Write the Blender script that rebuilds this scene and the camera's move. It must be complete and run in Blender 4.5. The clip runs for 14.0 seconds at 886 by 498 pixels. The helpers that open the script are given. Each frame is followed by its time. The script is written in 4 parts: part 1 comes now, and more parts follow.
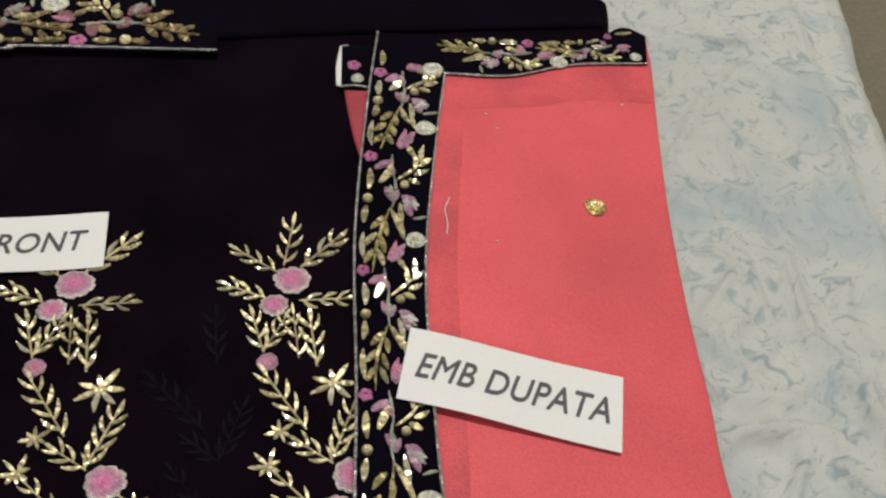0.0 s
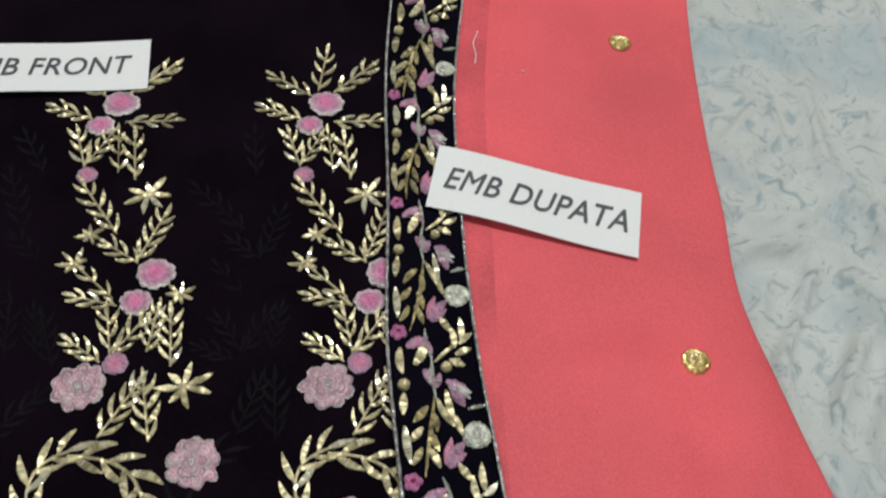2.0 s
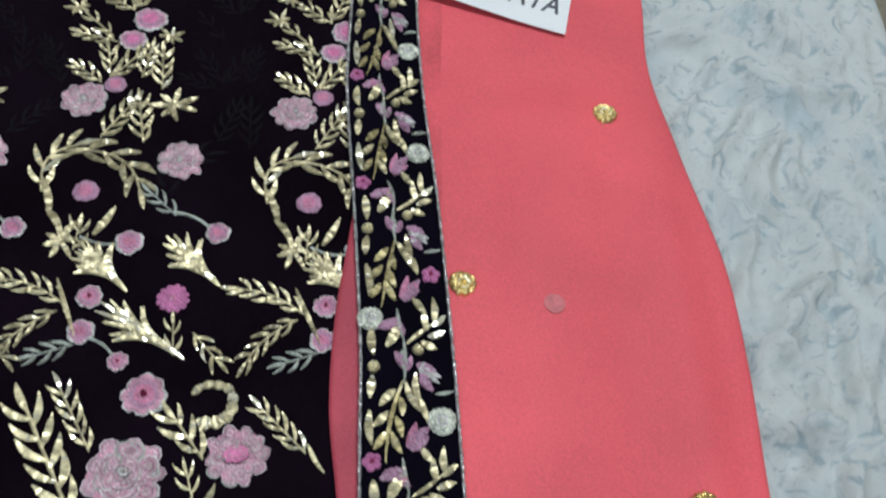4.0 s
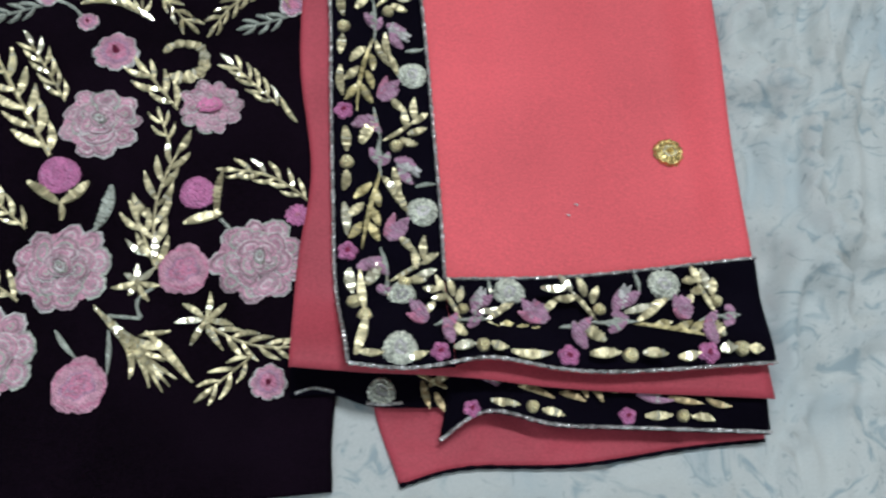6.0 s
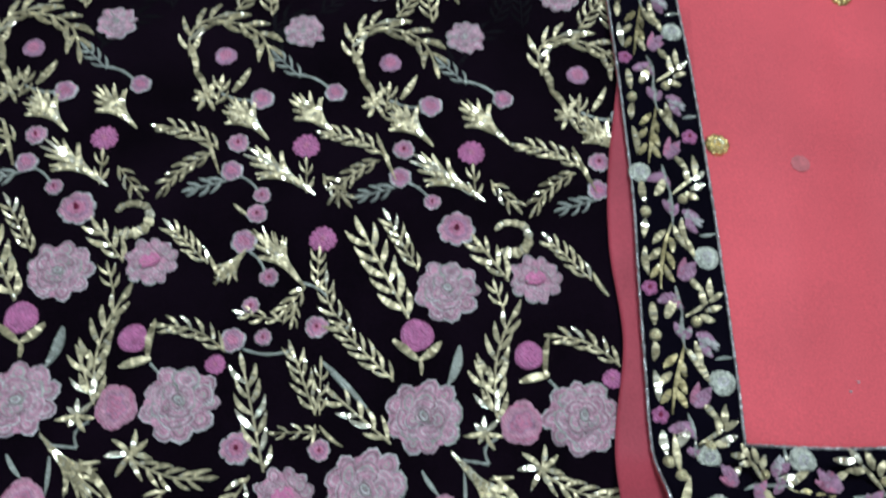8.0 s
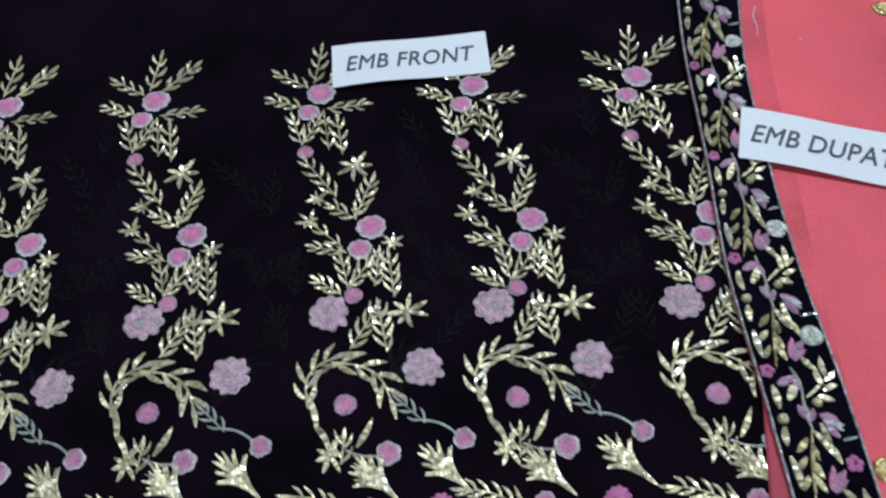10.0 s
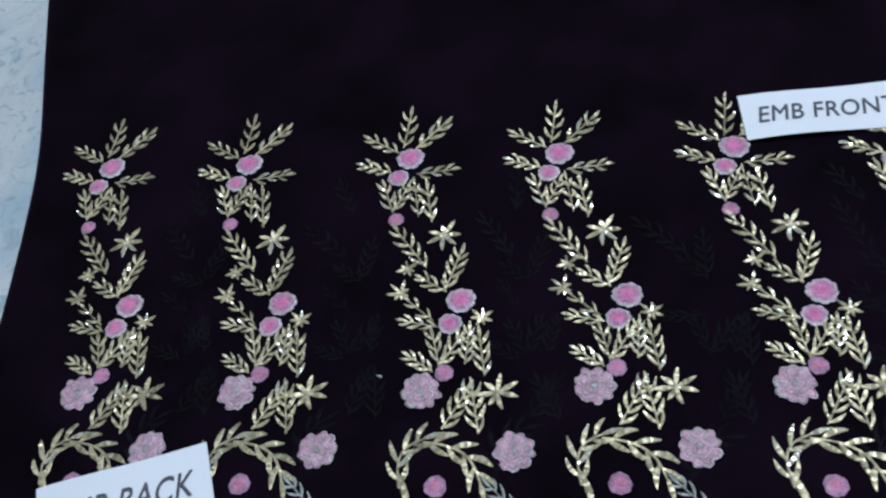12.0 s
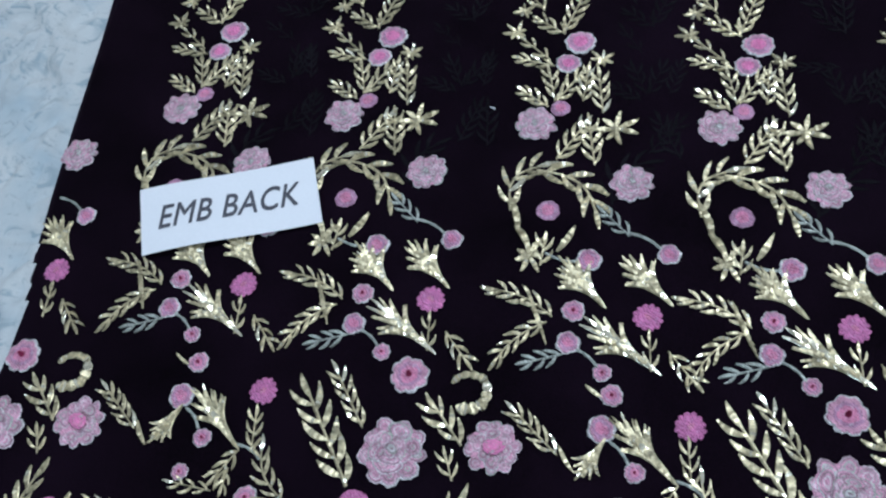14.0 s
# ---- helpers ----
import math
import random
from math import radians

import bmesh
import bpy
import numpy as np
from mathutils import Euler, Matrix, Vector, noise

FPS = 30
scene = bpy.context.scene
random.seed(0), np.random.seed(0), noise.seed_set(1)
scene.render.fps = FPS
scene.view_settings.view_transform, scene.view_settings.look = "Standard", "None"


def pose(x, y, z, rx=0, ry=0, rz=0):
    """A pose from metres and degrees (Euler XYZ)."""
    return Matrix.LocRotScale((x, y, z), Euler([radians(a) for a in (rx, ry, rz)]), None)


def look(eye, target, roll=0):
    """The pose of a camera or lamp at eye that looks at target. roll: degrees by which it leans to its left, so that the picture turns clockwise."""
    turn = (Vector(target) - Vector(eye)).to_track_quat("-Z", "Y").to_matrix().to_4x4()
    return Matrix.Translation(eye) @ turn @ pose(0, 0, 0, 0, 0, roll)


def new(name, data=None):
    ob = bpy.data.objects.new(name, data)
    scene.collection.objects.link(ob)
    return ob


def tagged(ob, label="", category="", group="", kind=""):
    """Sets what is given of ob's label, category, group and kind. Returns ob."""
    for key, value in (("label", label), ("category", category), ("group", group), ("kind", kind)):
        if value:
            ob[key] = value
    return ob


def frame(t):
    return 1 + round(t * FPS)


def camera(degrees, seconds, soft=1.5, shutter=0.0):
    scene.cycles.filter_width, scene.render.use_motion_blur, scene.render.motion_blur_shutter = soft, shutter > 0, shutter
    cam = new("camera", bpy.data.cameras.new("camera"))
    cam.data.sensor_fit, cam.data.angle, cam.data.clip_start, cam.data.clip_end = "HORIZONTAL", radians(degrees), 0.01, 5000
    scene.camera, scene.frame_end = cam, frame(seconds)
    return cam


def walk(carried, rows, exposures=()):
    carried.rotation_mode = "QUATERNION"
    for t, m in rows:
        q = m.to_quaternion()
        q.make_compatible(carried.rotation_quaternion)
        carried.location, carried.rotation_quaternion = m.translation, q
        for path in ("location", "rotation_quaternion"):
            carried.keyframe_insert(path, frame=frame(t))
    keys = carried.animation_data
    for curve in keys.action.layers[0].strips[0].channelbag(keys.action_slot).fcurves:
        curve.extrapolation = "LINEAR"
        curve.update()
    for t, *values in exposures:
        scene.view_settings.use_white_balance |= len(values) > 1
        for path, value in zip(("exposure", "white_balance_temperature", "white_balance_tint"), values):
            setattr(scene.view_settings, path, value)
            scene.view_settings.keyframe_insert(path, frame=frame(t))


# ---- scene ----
cam = camera(51.58, 14.0, 2.3, 0.3)
# seconds, place of the eye, turns about x, y and z
ROWS = [
    (0.0, 0.0697, 0.0173, 0.3625, 41.97, -4.91, -4.50),
    (0.5, 0.0581, 0.0169, 0.3702, 42.21, -4.89, -3.71),
    (1.0, 0.0610, 0.0108, 0.3590, 40.58, -4.87, -3.73),
    (1.5, 0.0619, -0.0043, 0.3566, 38.11, -5.12, -3.52),
    (2.0, 0.0659, -0.0354, 0.3476, 36.86, -4.08, -3.07),
    (2.2, 0.0659, -0.0429, 0.3541, 35.96, -3.98, -3.53),
    (4.3, 0.0754, -0.1702, 0.3587, 30.90, -7.35, -1.62),
    (4.5, 0.0941, -0.1803, 0.3550, 28.47, -5.34, -1.94),
    (5.0, 0.0961, -0.2234, 0.3328, 26.84, -6.65, -1.67),
    (5.5, 0.1021, -0.2335, 0.3342, 24.65, -7.59, -4.15),
    (6.0, 0.0827, -0.2300, 0.3274, 23.62, -7.05, -2.83),
    (6.5, 0.0543, -0.2377, 0.3252, 23.34, -5.61, -0.41),
    (7.0, 0.0227, -0.2422, 0.3355, 24.34, -4.52, 2.66),
    (7.5, 0.0127, -0.2451, 0.3554, 26.67, -1.53, 2.22),
    (8.0, -0.0099, -0.2159, 0.3979, 27.06, -1.86, 2.60),
    (8.3, -0.0174, -0.2034, 0.4230, 30.00, -1.30, 2.07),
    (8.5, -0.0220, -0.1910, 0.4334, 31.62, -0.71, 1.95),
    (8.7, -0.0130, -0.1865, 0.4315, 33.85, 1.07, 1.86),
    (10.8, -0.1240, -0.0658, 0.4428, 34.11, 3.72, -0.39),
    (11.0, -0.1459, -0.0669, 0.4530, 34.77, 3.89, 0.45),
    (11.5, -0.1974, -0.0794, 0.4545, 35.16, 5.85, 3.17),
    (12.0, -0.2336, -0.0794, 0.4540, 35.57, 8.99, 5.08),
    (12.5, -0.2452, -0.0977, 0.4393, 35.65, 8.64, 7.27),
    (13.0, -0.2625, -0.1290, 0.4185, 33.38, 7.21, 8.07),
    (13.5, -0.2799, -0.1499, 0.4017, 31.06, 7.53, 10.27),
    (14.0, -0.2787, -0.1593, 0.3962, 30.56, 7.89, 10.22),
]
# seconds, stops, kelvin, tint: the phone evens out the light as it moves
EXPOSURES = [(0.0, 0.0, 6900, 8), (1.5, 0.0, 6500, 6), (4.5, 0.06, 5650, 4), (6.5, 0.04, 5700, 3), (7.5, -0.04, 5300, 1), (8.7, 0.0, 5250, 1), (11.0, 0.0, 5100, 7), (14.0, 0.12, 5050, 7)]
walk(cam, [(t, pose(*r)) for t, *r in ROWS], EXPOSURES)
TUBE, FILL = 47.0, 18.0

# ---------- world and light ----------
world = bpy.data.worlds.new("World")
scene.world = world
world.use_nodes = True
world.node_tree.nodes["Background"].inputs[0].default_value = (0.9, 0.95, 1.0, 1)
world.node_tree.nodes["Background"].inputs[1].default_value = 0.05


def area_lamp(name, eye, target, sx, sy, watts, colour):
    d = bpy.data.lights.new(name, "AREA")
    d.shape, d.size, d.size_y, d.energy, d.color = "RECTANGLE", sx, sy, watts, colour
    ob = new(name, d)
    ob.matrix_world = look(eye, target)
    return tagged(ob, kind="structure")


# the tube light on the ceiling and an added cool fill behind the camera
area_lamp("tube_lamp", (0.35, 0.75, 2.45), (0.0, 0.1, 0), 1.2, 0.12, TUBE, (1.0, 0.98, 0.95))
area_lamp("window_lamp", (-0.9, -1.85, 1.7), (0, 0.2, 0), 1.3, 1.1, FILL, (0.86, 0.94, 1.0))


# ---------- materials ----------
def material(name, colour, rough=0.6, metal=0.0, dark=0.75, grain=900.0, blotch=25.0, bump=0.15, sheen=0.0,
             sheen_tint=(1, 1, 1), threads=0.0, vary=0.0, weave=0.0, spec=0.5, facets=0.0, fleck=None):
    m = bpy.data.materials.new(name)
    m.use_nodes = True
    nt = m.node_tree
    b = nt.nodes["Principled BSDF"]
    b.inputs["Roughness"].default_value = rough
    b.inputs["Metallic"].default_value = metal
    b.inputs["Specular IOR Level"].default_value = spec
    b.inputs["Sheen Weight"].default_value = sheen
    b.inputs["Sheen Roughness"].default_value = 0.4
    b.inputs["Sheen Tint"].default_value = (*sheen_tint, 1)
    big, fine = nt.nodes.new("ShaderNodeTexNoise"), nt.nodes.new("ShaderNodeTexNoise")
    big.inputs["Scale"].default_value, fine.inputs["Scale"].default_value = blotch, grain
    big.inputs["Detail"].default_value, fine.inputs["Detail"].default_value = 4, 3
    geo = nt.nodes.new("ShaderNodeNewGeometry")
    for n in (big, fine):
        nt.links.new(geo.outputs["Position"], n.inputs["Vector"])
    add = nt.nodes.new("ShaderNodeMath")
    add.operation = "ADD"
    nt.links.new(big.outputs["Fac"], add.inputs[0])
    nt.links.new(fine.outputs["Fac"], add.inputs[1])
    ramp = nt.nodes.new("ShaderNodeMapRange")
    ramp.inputs["From Min"].default_value, ramp.inputs["From Max"].default_value = 0.7, 1.3
    nt.links.new(add.outputs[0], ramp.inputs["Value"])
    mix = nt.nodes.new("ShaderNodeMix")
    mix.data_type = "RGBA"
    mix.inputs["A"].default_value = (*[c * dark for c in colour], 1)
    mix.inputs["B"].default_value = (*[min(1, c * (2 - dark)) for c in colour], 1)
    nt.links.new(ramp.outputs["Result"], mix.inputs["Factor"])
    out = mix.outputs["Result"]
    if fleck:
        specks = nt.nodes.new("ShaderNodeTexNoise")
        specks.inputs["Scale"].default_value, specks.inputs["Detail"].default_value, specks.inputs["Distortion"].default_value = 420, 4, 2.5
        nt.links.new(geo.outputs["Position"], specks.inputs["Vector"])
        cut = nt.nodes.new("ShaderNodeMapRange")
        cut.inputs["From Min"].default_value, cut.inputs["From Max"].default_value = 0.55, 0.70
        nt.links.new(specks.outputs["Fac"], cut.inputs["Value"])
        over = nt.nodes.new("ShaderNodeMix")
        over.data_type = "RGBA"
        over.inputs["B"].default_value = (*fleck, 1)
        nt.links.new(out, over.inputs["A"])
        nt.links.new(cut.outputs["Result"], over.inputs["Factor"])
        out = over.outputs["Result"]
    if vary:
        info = nt.nodes.new("ShaderNodeObjectInfo")
        hsv = nt.nodes.new("ShaderNodeHueSaturation")
        mr = nt.nodes.new("ShaderNodeMapRange")
        mr.inputs["To Min"].default_value, mr.inputs["To Max"].default_value = 1 - vary, 1 + vary
        mean = nt.nodes.new("ShaderNodeMath")
        mean.operation = "MULTIPLY_ADD"
        mean.inputs[1].default_value = 0.6
        half = nt.nodes.new("ShaderNodeMath")
        half.operation = "MULTIPLY"
        half.inputs[1].default_value = 0.4
        nt.links.new(info.outputs["Random"], half.inputs[0])
        nt.links.new(geo.outputs["Random Per Island"], mean.inputs[0])
        nt.links.new(half.outputs[0], mean.inputs[2])
        nt.links.new(mean.outputs[0], mr.inputs["Value"])
        nt.links.new(mr.outputs["Result"], hsv.inputs["Value"])
        nt.links.new(out, hsv.inputs["Color"])
        out = hsv.outputs["Color"]
    nt.links.new(out, b.inputs["Base Color"])
    height = fine.outputs["Fac"]
    if threads or weave:
        wave = nt.nodes.new("ShaderNodeTexWave")
        wave.inputs["Scale"].default_value = threads or weave
        wave.inputs["Distortion"].default_value = 9.0 if threads else 0.6
        wave.inputs["Detail"].default_value = 2
        wave.bands_direction = "DIAGONAL"
        nt.links.new(geo.outputs["Position"], wave.inputs["Vector"])
        plus = nt.nodes.new("ShaderNodeMath")
        plus.operation = "ADD"
        nt.links.new(wave.outputs["Fac"], plus.inputs[0])
        nt.links.new(fine.outputs["Fac"], plus.inputs[1])
        height = plus.outputs[0]
    if facets:
        cell = nt.nodes.new("ShaderNodeTexVoronoi")
        cell.inputs["Scale"].default_value = facets
        nt.links.new(geo.outputs["Position"], cell.inputs["Vector"])
        height = cell.outputs["Distance"]
    bp = nt.nodes.new("ShaderNodeBump")
    bp.inputs["Strength"].default_value = bump
    bp.inputs["Distance"].default_value = 0.001
    nt.links.new(height, bp.inputs["Height"])
    nt.links.new(bp.outputs["Normal"], b.inputs["Normal"])
    return m


VELVET = material("velvet", (0.0040, 0.0018, 0.0044), 0.9, 0, 0.25, 1500, 16, 0.25, 0.011, (0.7, 0.25, 0.8), spec=0.03)
BORDER = material("border_velvet", (0.0026, 0.0018, 0.0050), 0.9, 0, 0.5, 1500, 20, 0.2, 0.008, (0.4, 0.3, 0.7), spec=0.03)
CORAL = material("coral_chiffon", (0.64, 0.088, 0.108), 0.62, 0, 0.80, 1200, 11, 0.10, 0.10, (1, 0.6, 0.6), weave=900, spec=0.3)
DOUBLED = material("chiffon_over_dark_border", (0.57, 0.076, 0.095), 0.62, 0, 0.72, 1200, 34, 0.10, 0.10, (1, 0.6, 0.6), weave=900, spec=0.3)
# lower folds: single chiffon over velvet, darkened further to paint in their shade
THIN_SHADED = material("shaded_single_chiffon", (0.36, 0.048, 0.070), 0.62, 0, 0.76, 1200, 22, 0.10, 0.10, (1, 0.6, 0.6), weave=900, spec=0.3)
GOLD = material("gold_sequins", (0.55, 0.48, 0.29), 0.42, 0.52, 0.55, 420, 160, 0.35, vary=0.5)
BRONZE = material("dull_bronze_thread", (0.33, 0.25, 0.13), 0.45, 0.5, 0.55, 420, 160, 0.4, vary=0.3)
OLD_GOLD = material("olive_gold_thread", (0.42, 0.35, 0.165), 0.45, 0.45, 0.55, 420, 160, 0.4, vary=0.4)
# lilac and magenta darkened for the sleeve border, its dimness put into the colour
ROSE = material("dimmed_rose_thread", (0.26, 0.11, 0.14), 0.55, 0.0, 0.6, 1500, 220, 0.5, threads=300)
BRIGHT = material("bright_sequins", (0.93, 0.87, 0.68), 0.22, 0.80, 0.9, 500, 200, 0.2, vary=0.1)
GREY = material("grey_green_thread", (0.42, 0.44, 0.385), 0.45, 0.35, 0.6, 1400, 150, 0.5, threads=300, vary=0.22)
SILVER = material("silver_thread", (0.60, 0.57, 0.56), 0.40, 0.25, 0.5, 1500, 200, 0.6, threads=300, vary=0.12)
IVORY = material("ivory_thread", (0.62, 0.63, 0.53), 0.45, 0.2, 0.4, 900, 400, 0.9, facets=900, vary=0.15)
MAUVE = material("mauve_thread", (0.55, 0.285, 0.375), 0.55, 0.03, 0.55, 1500, 220, 0.6, threads=300, vary=0.16)
DUSTY = material("dusty_mauve_thread", (0.43, 0.315, 0.35), 0.55, 0.05, 0.55, 1500, 220, 0.6, threads=300, vary=0.16)
PALE = material("pale_mauve_thread", (0.60, 0.50, 0.525), 0.5, 0.10, 0.6, 1500, 220, 0.5, threads=300, vary=0.14)
DEEP = material("deep_mauve_thread", (0.27, 0.17, 0.20), 0.6, 0.0, 0.6, 1500, 220, 0.5, vary=0.25)
CORD = material("beaded_silver_cord", (0.46, 0.45, 0.45), 0.28, 0.65, 0.35, 700, 300, 1.0, facets=700)
PINK = material("pink_thread", (0.55, 0.20, 0.315), 0.5, 0.0, 0.6, 1500, 220, 0.6, threads=300, vary=0.12, fleck=(0.60, 0.36, 0.46))
MAGENTA = material("magenta_thread", (0.54, 0.17, 0.36), 0.55, 0.0, 0.6, 1500, 220, 0.7, threads=300, vary=0.1, fleck=(0.58, 0.28, 0.48))
LILAC = material("lilac_thread", (0.42, 0.215, 0.33), 0.5, 0.05, 0.55, 1500, 220, 0.6, threads=300, vary=0.14, fleck=(0.52, 0.43, 0.48))
HOT_PINK = material("bright_pink_thread", (0.66, 0.21, 0.40), 0.5, 0, 0.7, 1500, 200, 0.5, threads=300)
CRIMSON = material("crimson_thread", (0.22, 0.01, 0.06), 0.6, 0, 0.7, 1500, 200, 0.4)
SEQUIN_GOLD = material("old_gold", (0.72, 0.55, 0.22), 0.25, 0.9, 0.6, 500, 300, 0.6, facets=450)
PAPER = material("white_paper", (0.70, 0.70, 0.71), 0.7, 0, 0.97, 700, 15, 0.05)
INK = material("dark_ink", (0.060, 0.060, 0.072), 0.6, 0, 0.8, 900, 60, 0.05)
FLOOR = material("floor_tile", (0.16, 0.14, 0.10), 0.5, 0, 0.8, 300, 6, 0.1)
PLASTER = material("wall_paint", (0.62, 0.60, 0.55), 0.8, 0, 0.92, 200, 3, 0.1)


def printed_sheet():
    """White cotton printed with pale blue-grey scrolls and sprigs, softly creased."""
    m = material("printed_cotton", (0.47, 0.485, 0.475), 0.8, 0, 0.93, 1300, 8, 0.12, 0.1, weave=700, spec=0.2)
    nt = m.node_tree
    b = nt.nodes["Principled BSDF"]
    base = b.inputs["Base Color"].links[0].from_socket
    geo = nt.nodes.new("ShaderNodeNewGeometry")

    def layer(source, scale, lo, hi, colour, kind, distort=0.0):
        if kind == "noise":
            t = nt.nodes.new("ShaderNodeTexNoise")
            t.inputs["Detail"].default_value = 5
            t.inputs["Distortion"].default_value = distort
            fac = t.outputs["Fac"]
        else:
            t = nt.nodes.new("ShaderNodeTexVoronoi")
            t.feature = "DISTANCE_TO_EDGE"
            fac = t.outputs["Distance"]
        t.inputs["Scale"].default_value = scale
        warp = nt.nodes.new("ShaderNodeTexNoise")
        warp.inputs["Scale"].default_value = 22
        vm = nt.nodes.new("ShaderNodeVectorMath")
        vm.operation = "MULTIPLY_ADD"
        vm.inputs[1].default_value = (0.05, 0.05, 0.0)
        nt.links.new(geo.outputs["Position"], warp.inputs["Vector"])
        nt.links.new(warp.outputs["Color"], vm.inputs[0])
        nt.links.new(geo.outputs["Position"], vm.inputs[2])
        nt.links.new(vm.outputs[0], t.inputs["Vector"])
        mr = nt.nodes.new("ShaderNodeMapRange")
        mr.inputs["From Min"].default_value, mr.inputs["From Max"].default_value = lo, hi
        nt.links.new(fac, mr.inputs["Value"])
        mx = nt.nodes.new("ShaderNodeMix")
        mx.data_type = "RGBA"
        mx.inputs["B"].default_value = (*colour, 1)
        nt.links.new(mr.outputs["Result"], mx.inputs["Factor"])
        nt.links.new(source, mx.inputs["A"])
        return mx.outputs["Result"]

    c = layer(base, 14, 0.50, 0.72, (0.33, 0.395, 0.43), "noise")
    c = layer(c, 62, 0.55, 0.66, (0.30, 0.35, 0.37), "noise", 1.6)
    c = layer(c, 160, 0.60, 0.76, (0.25, 0.285, 0.30), "noise", 1.6)
    nt.links.new(c, b.inputs["Base Color"])
    return m


SHEET = printed_sheet()


# ---------- helpers for cloth and embroidery ----------
def mesh_object(name, verts, faces, mats, parent=None, label="", indices=None, smooth=True):
    me = bpy.data.meshes.new(name)
    me.from_pydata(verts, [], faces)
    for m in mats:
        me.materials.append(m)
    if indices is not None:
        me.polygons.foreach_set("material_index", indices)
    me.polygons.foreach_set("use_smooth", [smooth] * len(me.polygons))
    me.update()
    ob = new(name, me)
    if parent:
        ob.parent = parent
    if label:
        ob["label"] = label
    return ob


def flat(x, y):
    return 0.0


def curve(points, t):
    """A smooth line through the points, at t from 0 to 1."""
    n = len(points) - 1
    x = min(max(t, 0), 1) * n
    i = min(int(x), n - 1)
    u = x - i
    p = [Vector((*q, 0)) for q in points]
    a, b = p[i], p[i + 1]
    ta = (p[i + 1] - p[i - 1]) / 2 if i > 0 else b - a
    tb = (p[i + 2] - p[i]) / 2 if i + 2 <= n else b - a
    return a * (2 * u**3 - 3 * u**2 + 1) + ta * (u**3 - 2 * u**2 + u) + b * (3 * u**2 - 2 * u**3) + tb * (u**3 - u**2)


def cloth(name, left, right, top, bottom, z, thick, mat, nx, ny, ripple=0.0, scale=8.0, parent=None, label="", round_by=0.004, seed=0.0, crease=0.0, lift=flat, ceiling_at=None, ease=None):
    """A sheet of cloth between four smooth edges (left and right run from bottom to top, top and bottom from left to right)."""
    verts, faces = [], []
    c00, c10, c01, c11 = curve(left, 0), curve(right, 0), curve(left, 1), curve(right, 1)
    span = (c10 - c00).length
    for j in range(ny + 1):
        v = j / ny
        lv, rv = curve(left, v), curve(right, v)
        for i in range(nx + 1):
            u = i / nx
            p = (1 - u) * lv + u * rv + (1 - v) * curve(bottom, u) + v * curve(top, u)
            p -= (1 - u) * (1 - v) * c00 + u * (1 - v) * c10 + (1 - u) * v * c01 + u * v * c11
            h = noise.noise(Vector((p.x * scale + seed, p.y * scale, seed))) + 0.5 * noise.noise(Vector((p.x * scale * 2.3, p.y * scale * 2.3, seed + 7)))
            if crease:
                q = Vector((p.x * 13 + 0.5 * p.y + 0.3 * h, p.y * 9 + 0.3 * h, 3.3))
                h += crease * (max(0, 1 - 6 * abs(noise.noise(q))) ** 1.5 + 0.9 * max(0, 1 - 6 * abs(noise.noise(q * 2.1))) ** 1.5 + 0.5 * max(0, 1 - 5 * abs(noise.noise(q * 4.3))))
            h *= ease(p.x, p.y) if ease else 1.0
            edge = min(u, 1 - u) * span
            fall = max(0.0, 1 - edge / round_by)
            p.z = z + thick + ripple * h - thick * 0.6 * fall * fall + lift(p.x, p.y)
            p.z = min(p.z, ceiling_at(p.x, p.y)) if ceiling_at else p.z
            verts.append(p)
    n = len(verts)
    verts += [Vector((p.x, p.y, z + lift(p.x, p.y) + min(0, (p.z - z - thick - lift(p.x, p.y))))) for p in verts]
    w = nx + 1
    for j in range(ny):
        for i in range(nx):
            a = j * w + i
            faces.append((a, a + 1, a + w + 1, a + w))
            faces.append((n + a, n + a + w, n + a + w + 1, n + a + 1))
    for i in range(nx):
        faces.append((i + 1, i, n + i, n + i + 1))
        a = ny * w + i
        faces.append((a, a + 1, n + a + 1, n + a))
    for j in range(ny):
        a, b = j * w, j * w + w
        faces.append((a, b, n + b, n + a))
        a, b = j * w + nx, j * w + w + nx
        faces.append((b, a, n + a, n + b))
    return mesh_object(name, verts, faces, [mat], parent, label)


def cord(name, path, z, radius, mat, parent, label="", steps=60, sides=6, lift=flat):
    """A twisted cord couched along a smooth line on the cloth."""
    verts, faces = [], []
    for i in range(steps + 1):
        p = curve(path, i / steps)
        d = (curve(path, min(1, i / steps + 0.01)) - curve(path, max(0, i / steps - 0.01))).normalized()
        side = Vector((-d.y, d.x, 0))
        r = radius * (1 + 0.25 * math.sin(i * 2.1))
        for k in range(sides):
            a = 2 * math.pi * k / sides
            verts.append(p + side * (r * math.cos(a)) + Vector((0, 0, z + lift(p.x, p.y) + r * math.sin(a))))
    for i in range(steps):
        for k in range(sides):
            a, b = i * sides + k, i * sides + (k + 1) % sides
            faces.append((a, b, b + sides, a + sides))
    return mesh_object(name, verts, faces, [mat], parent, label)


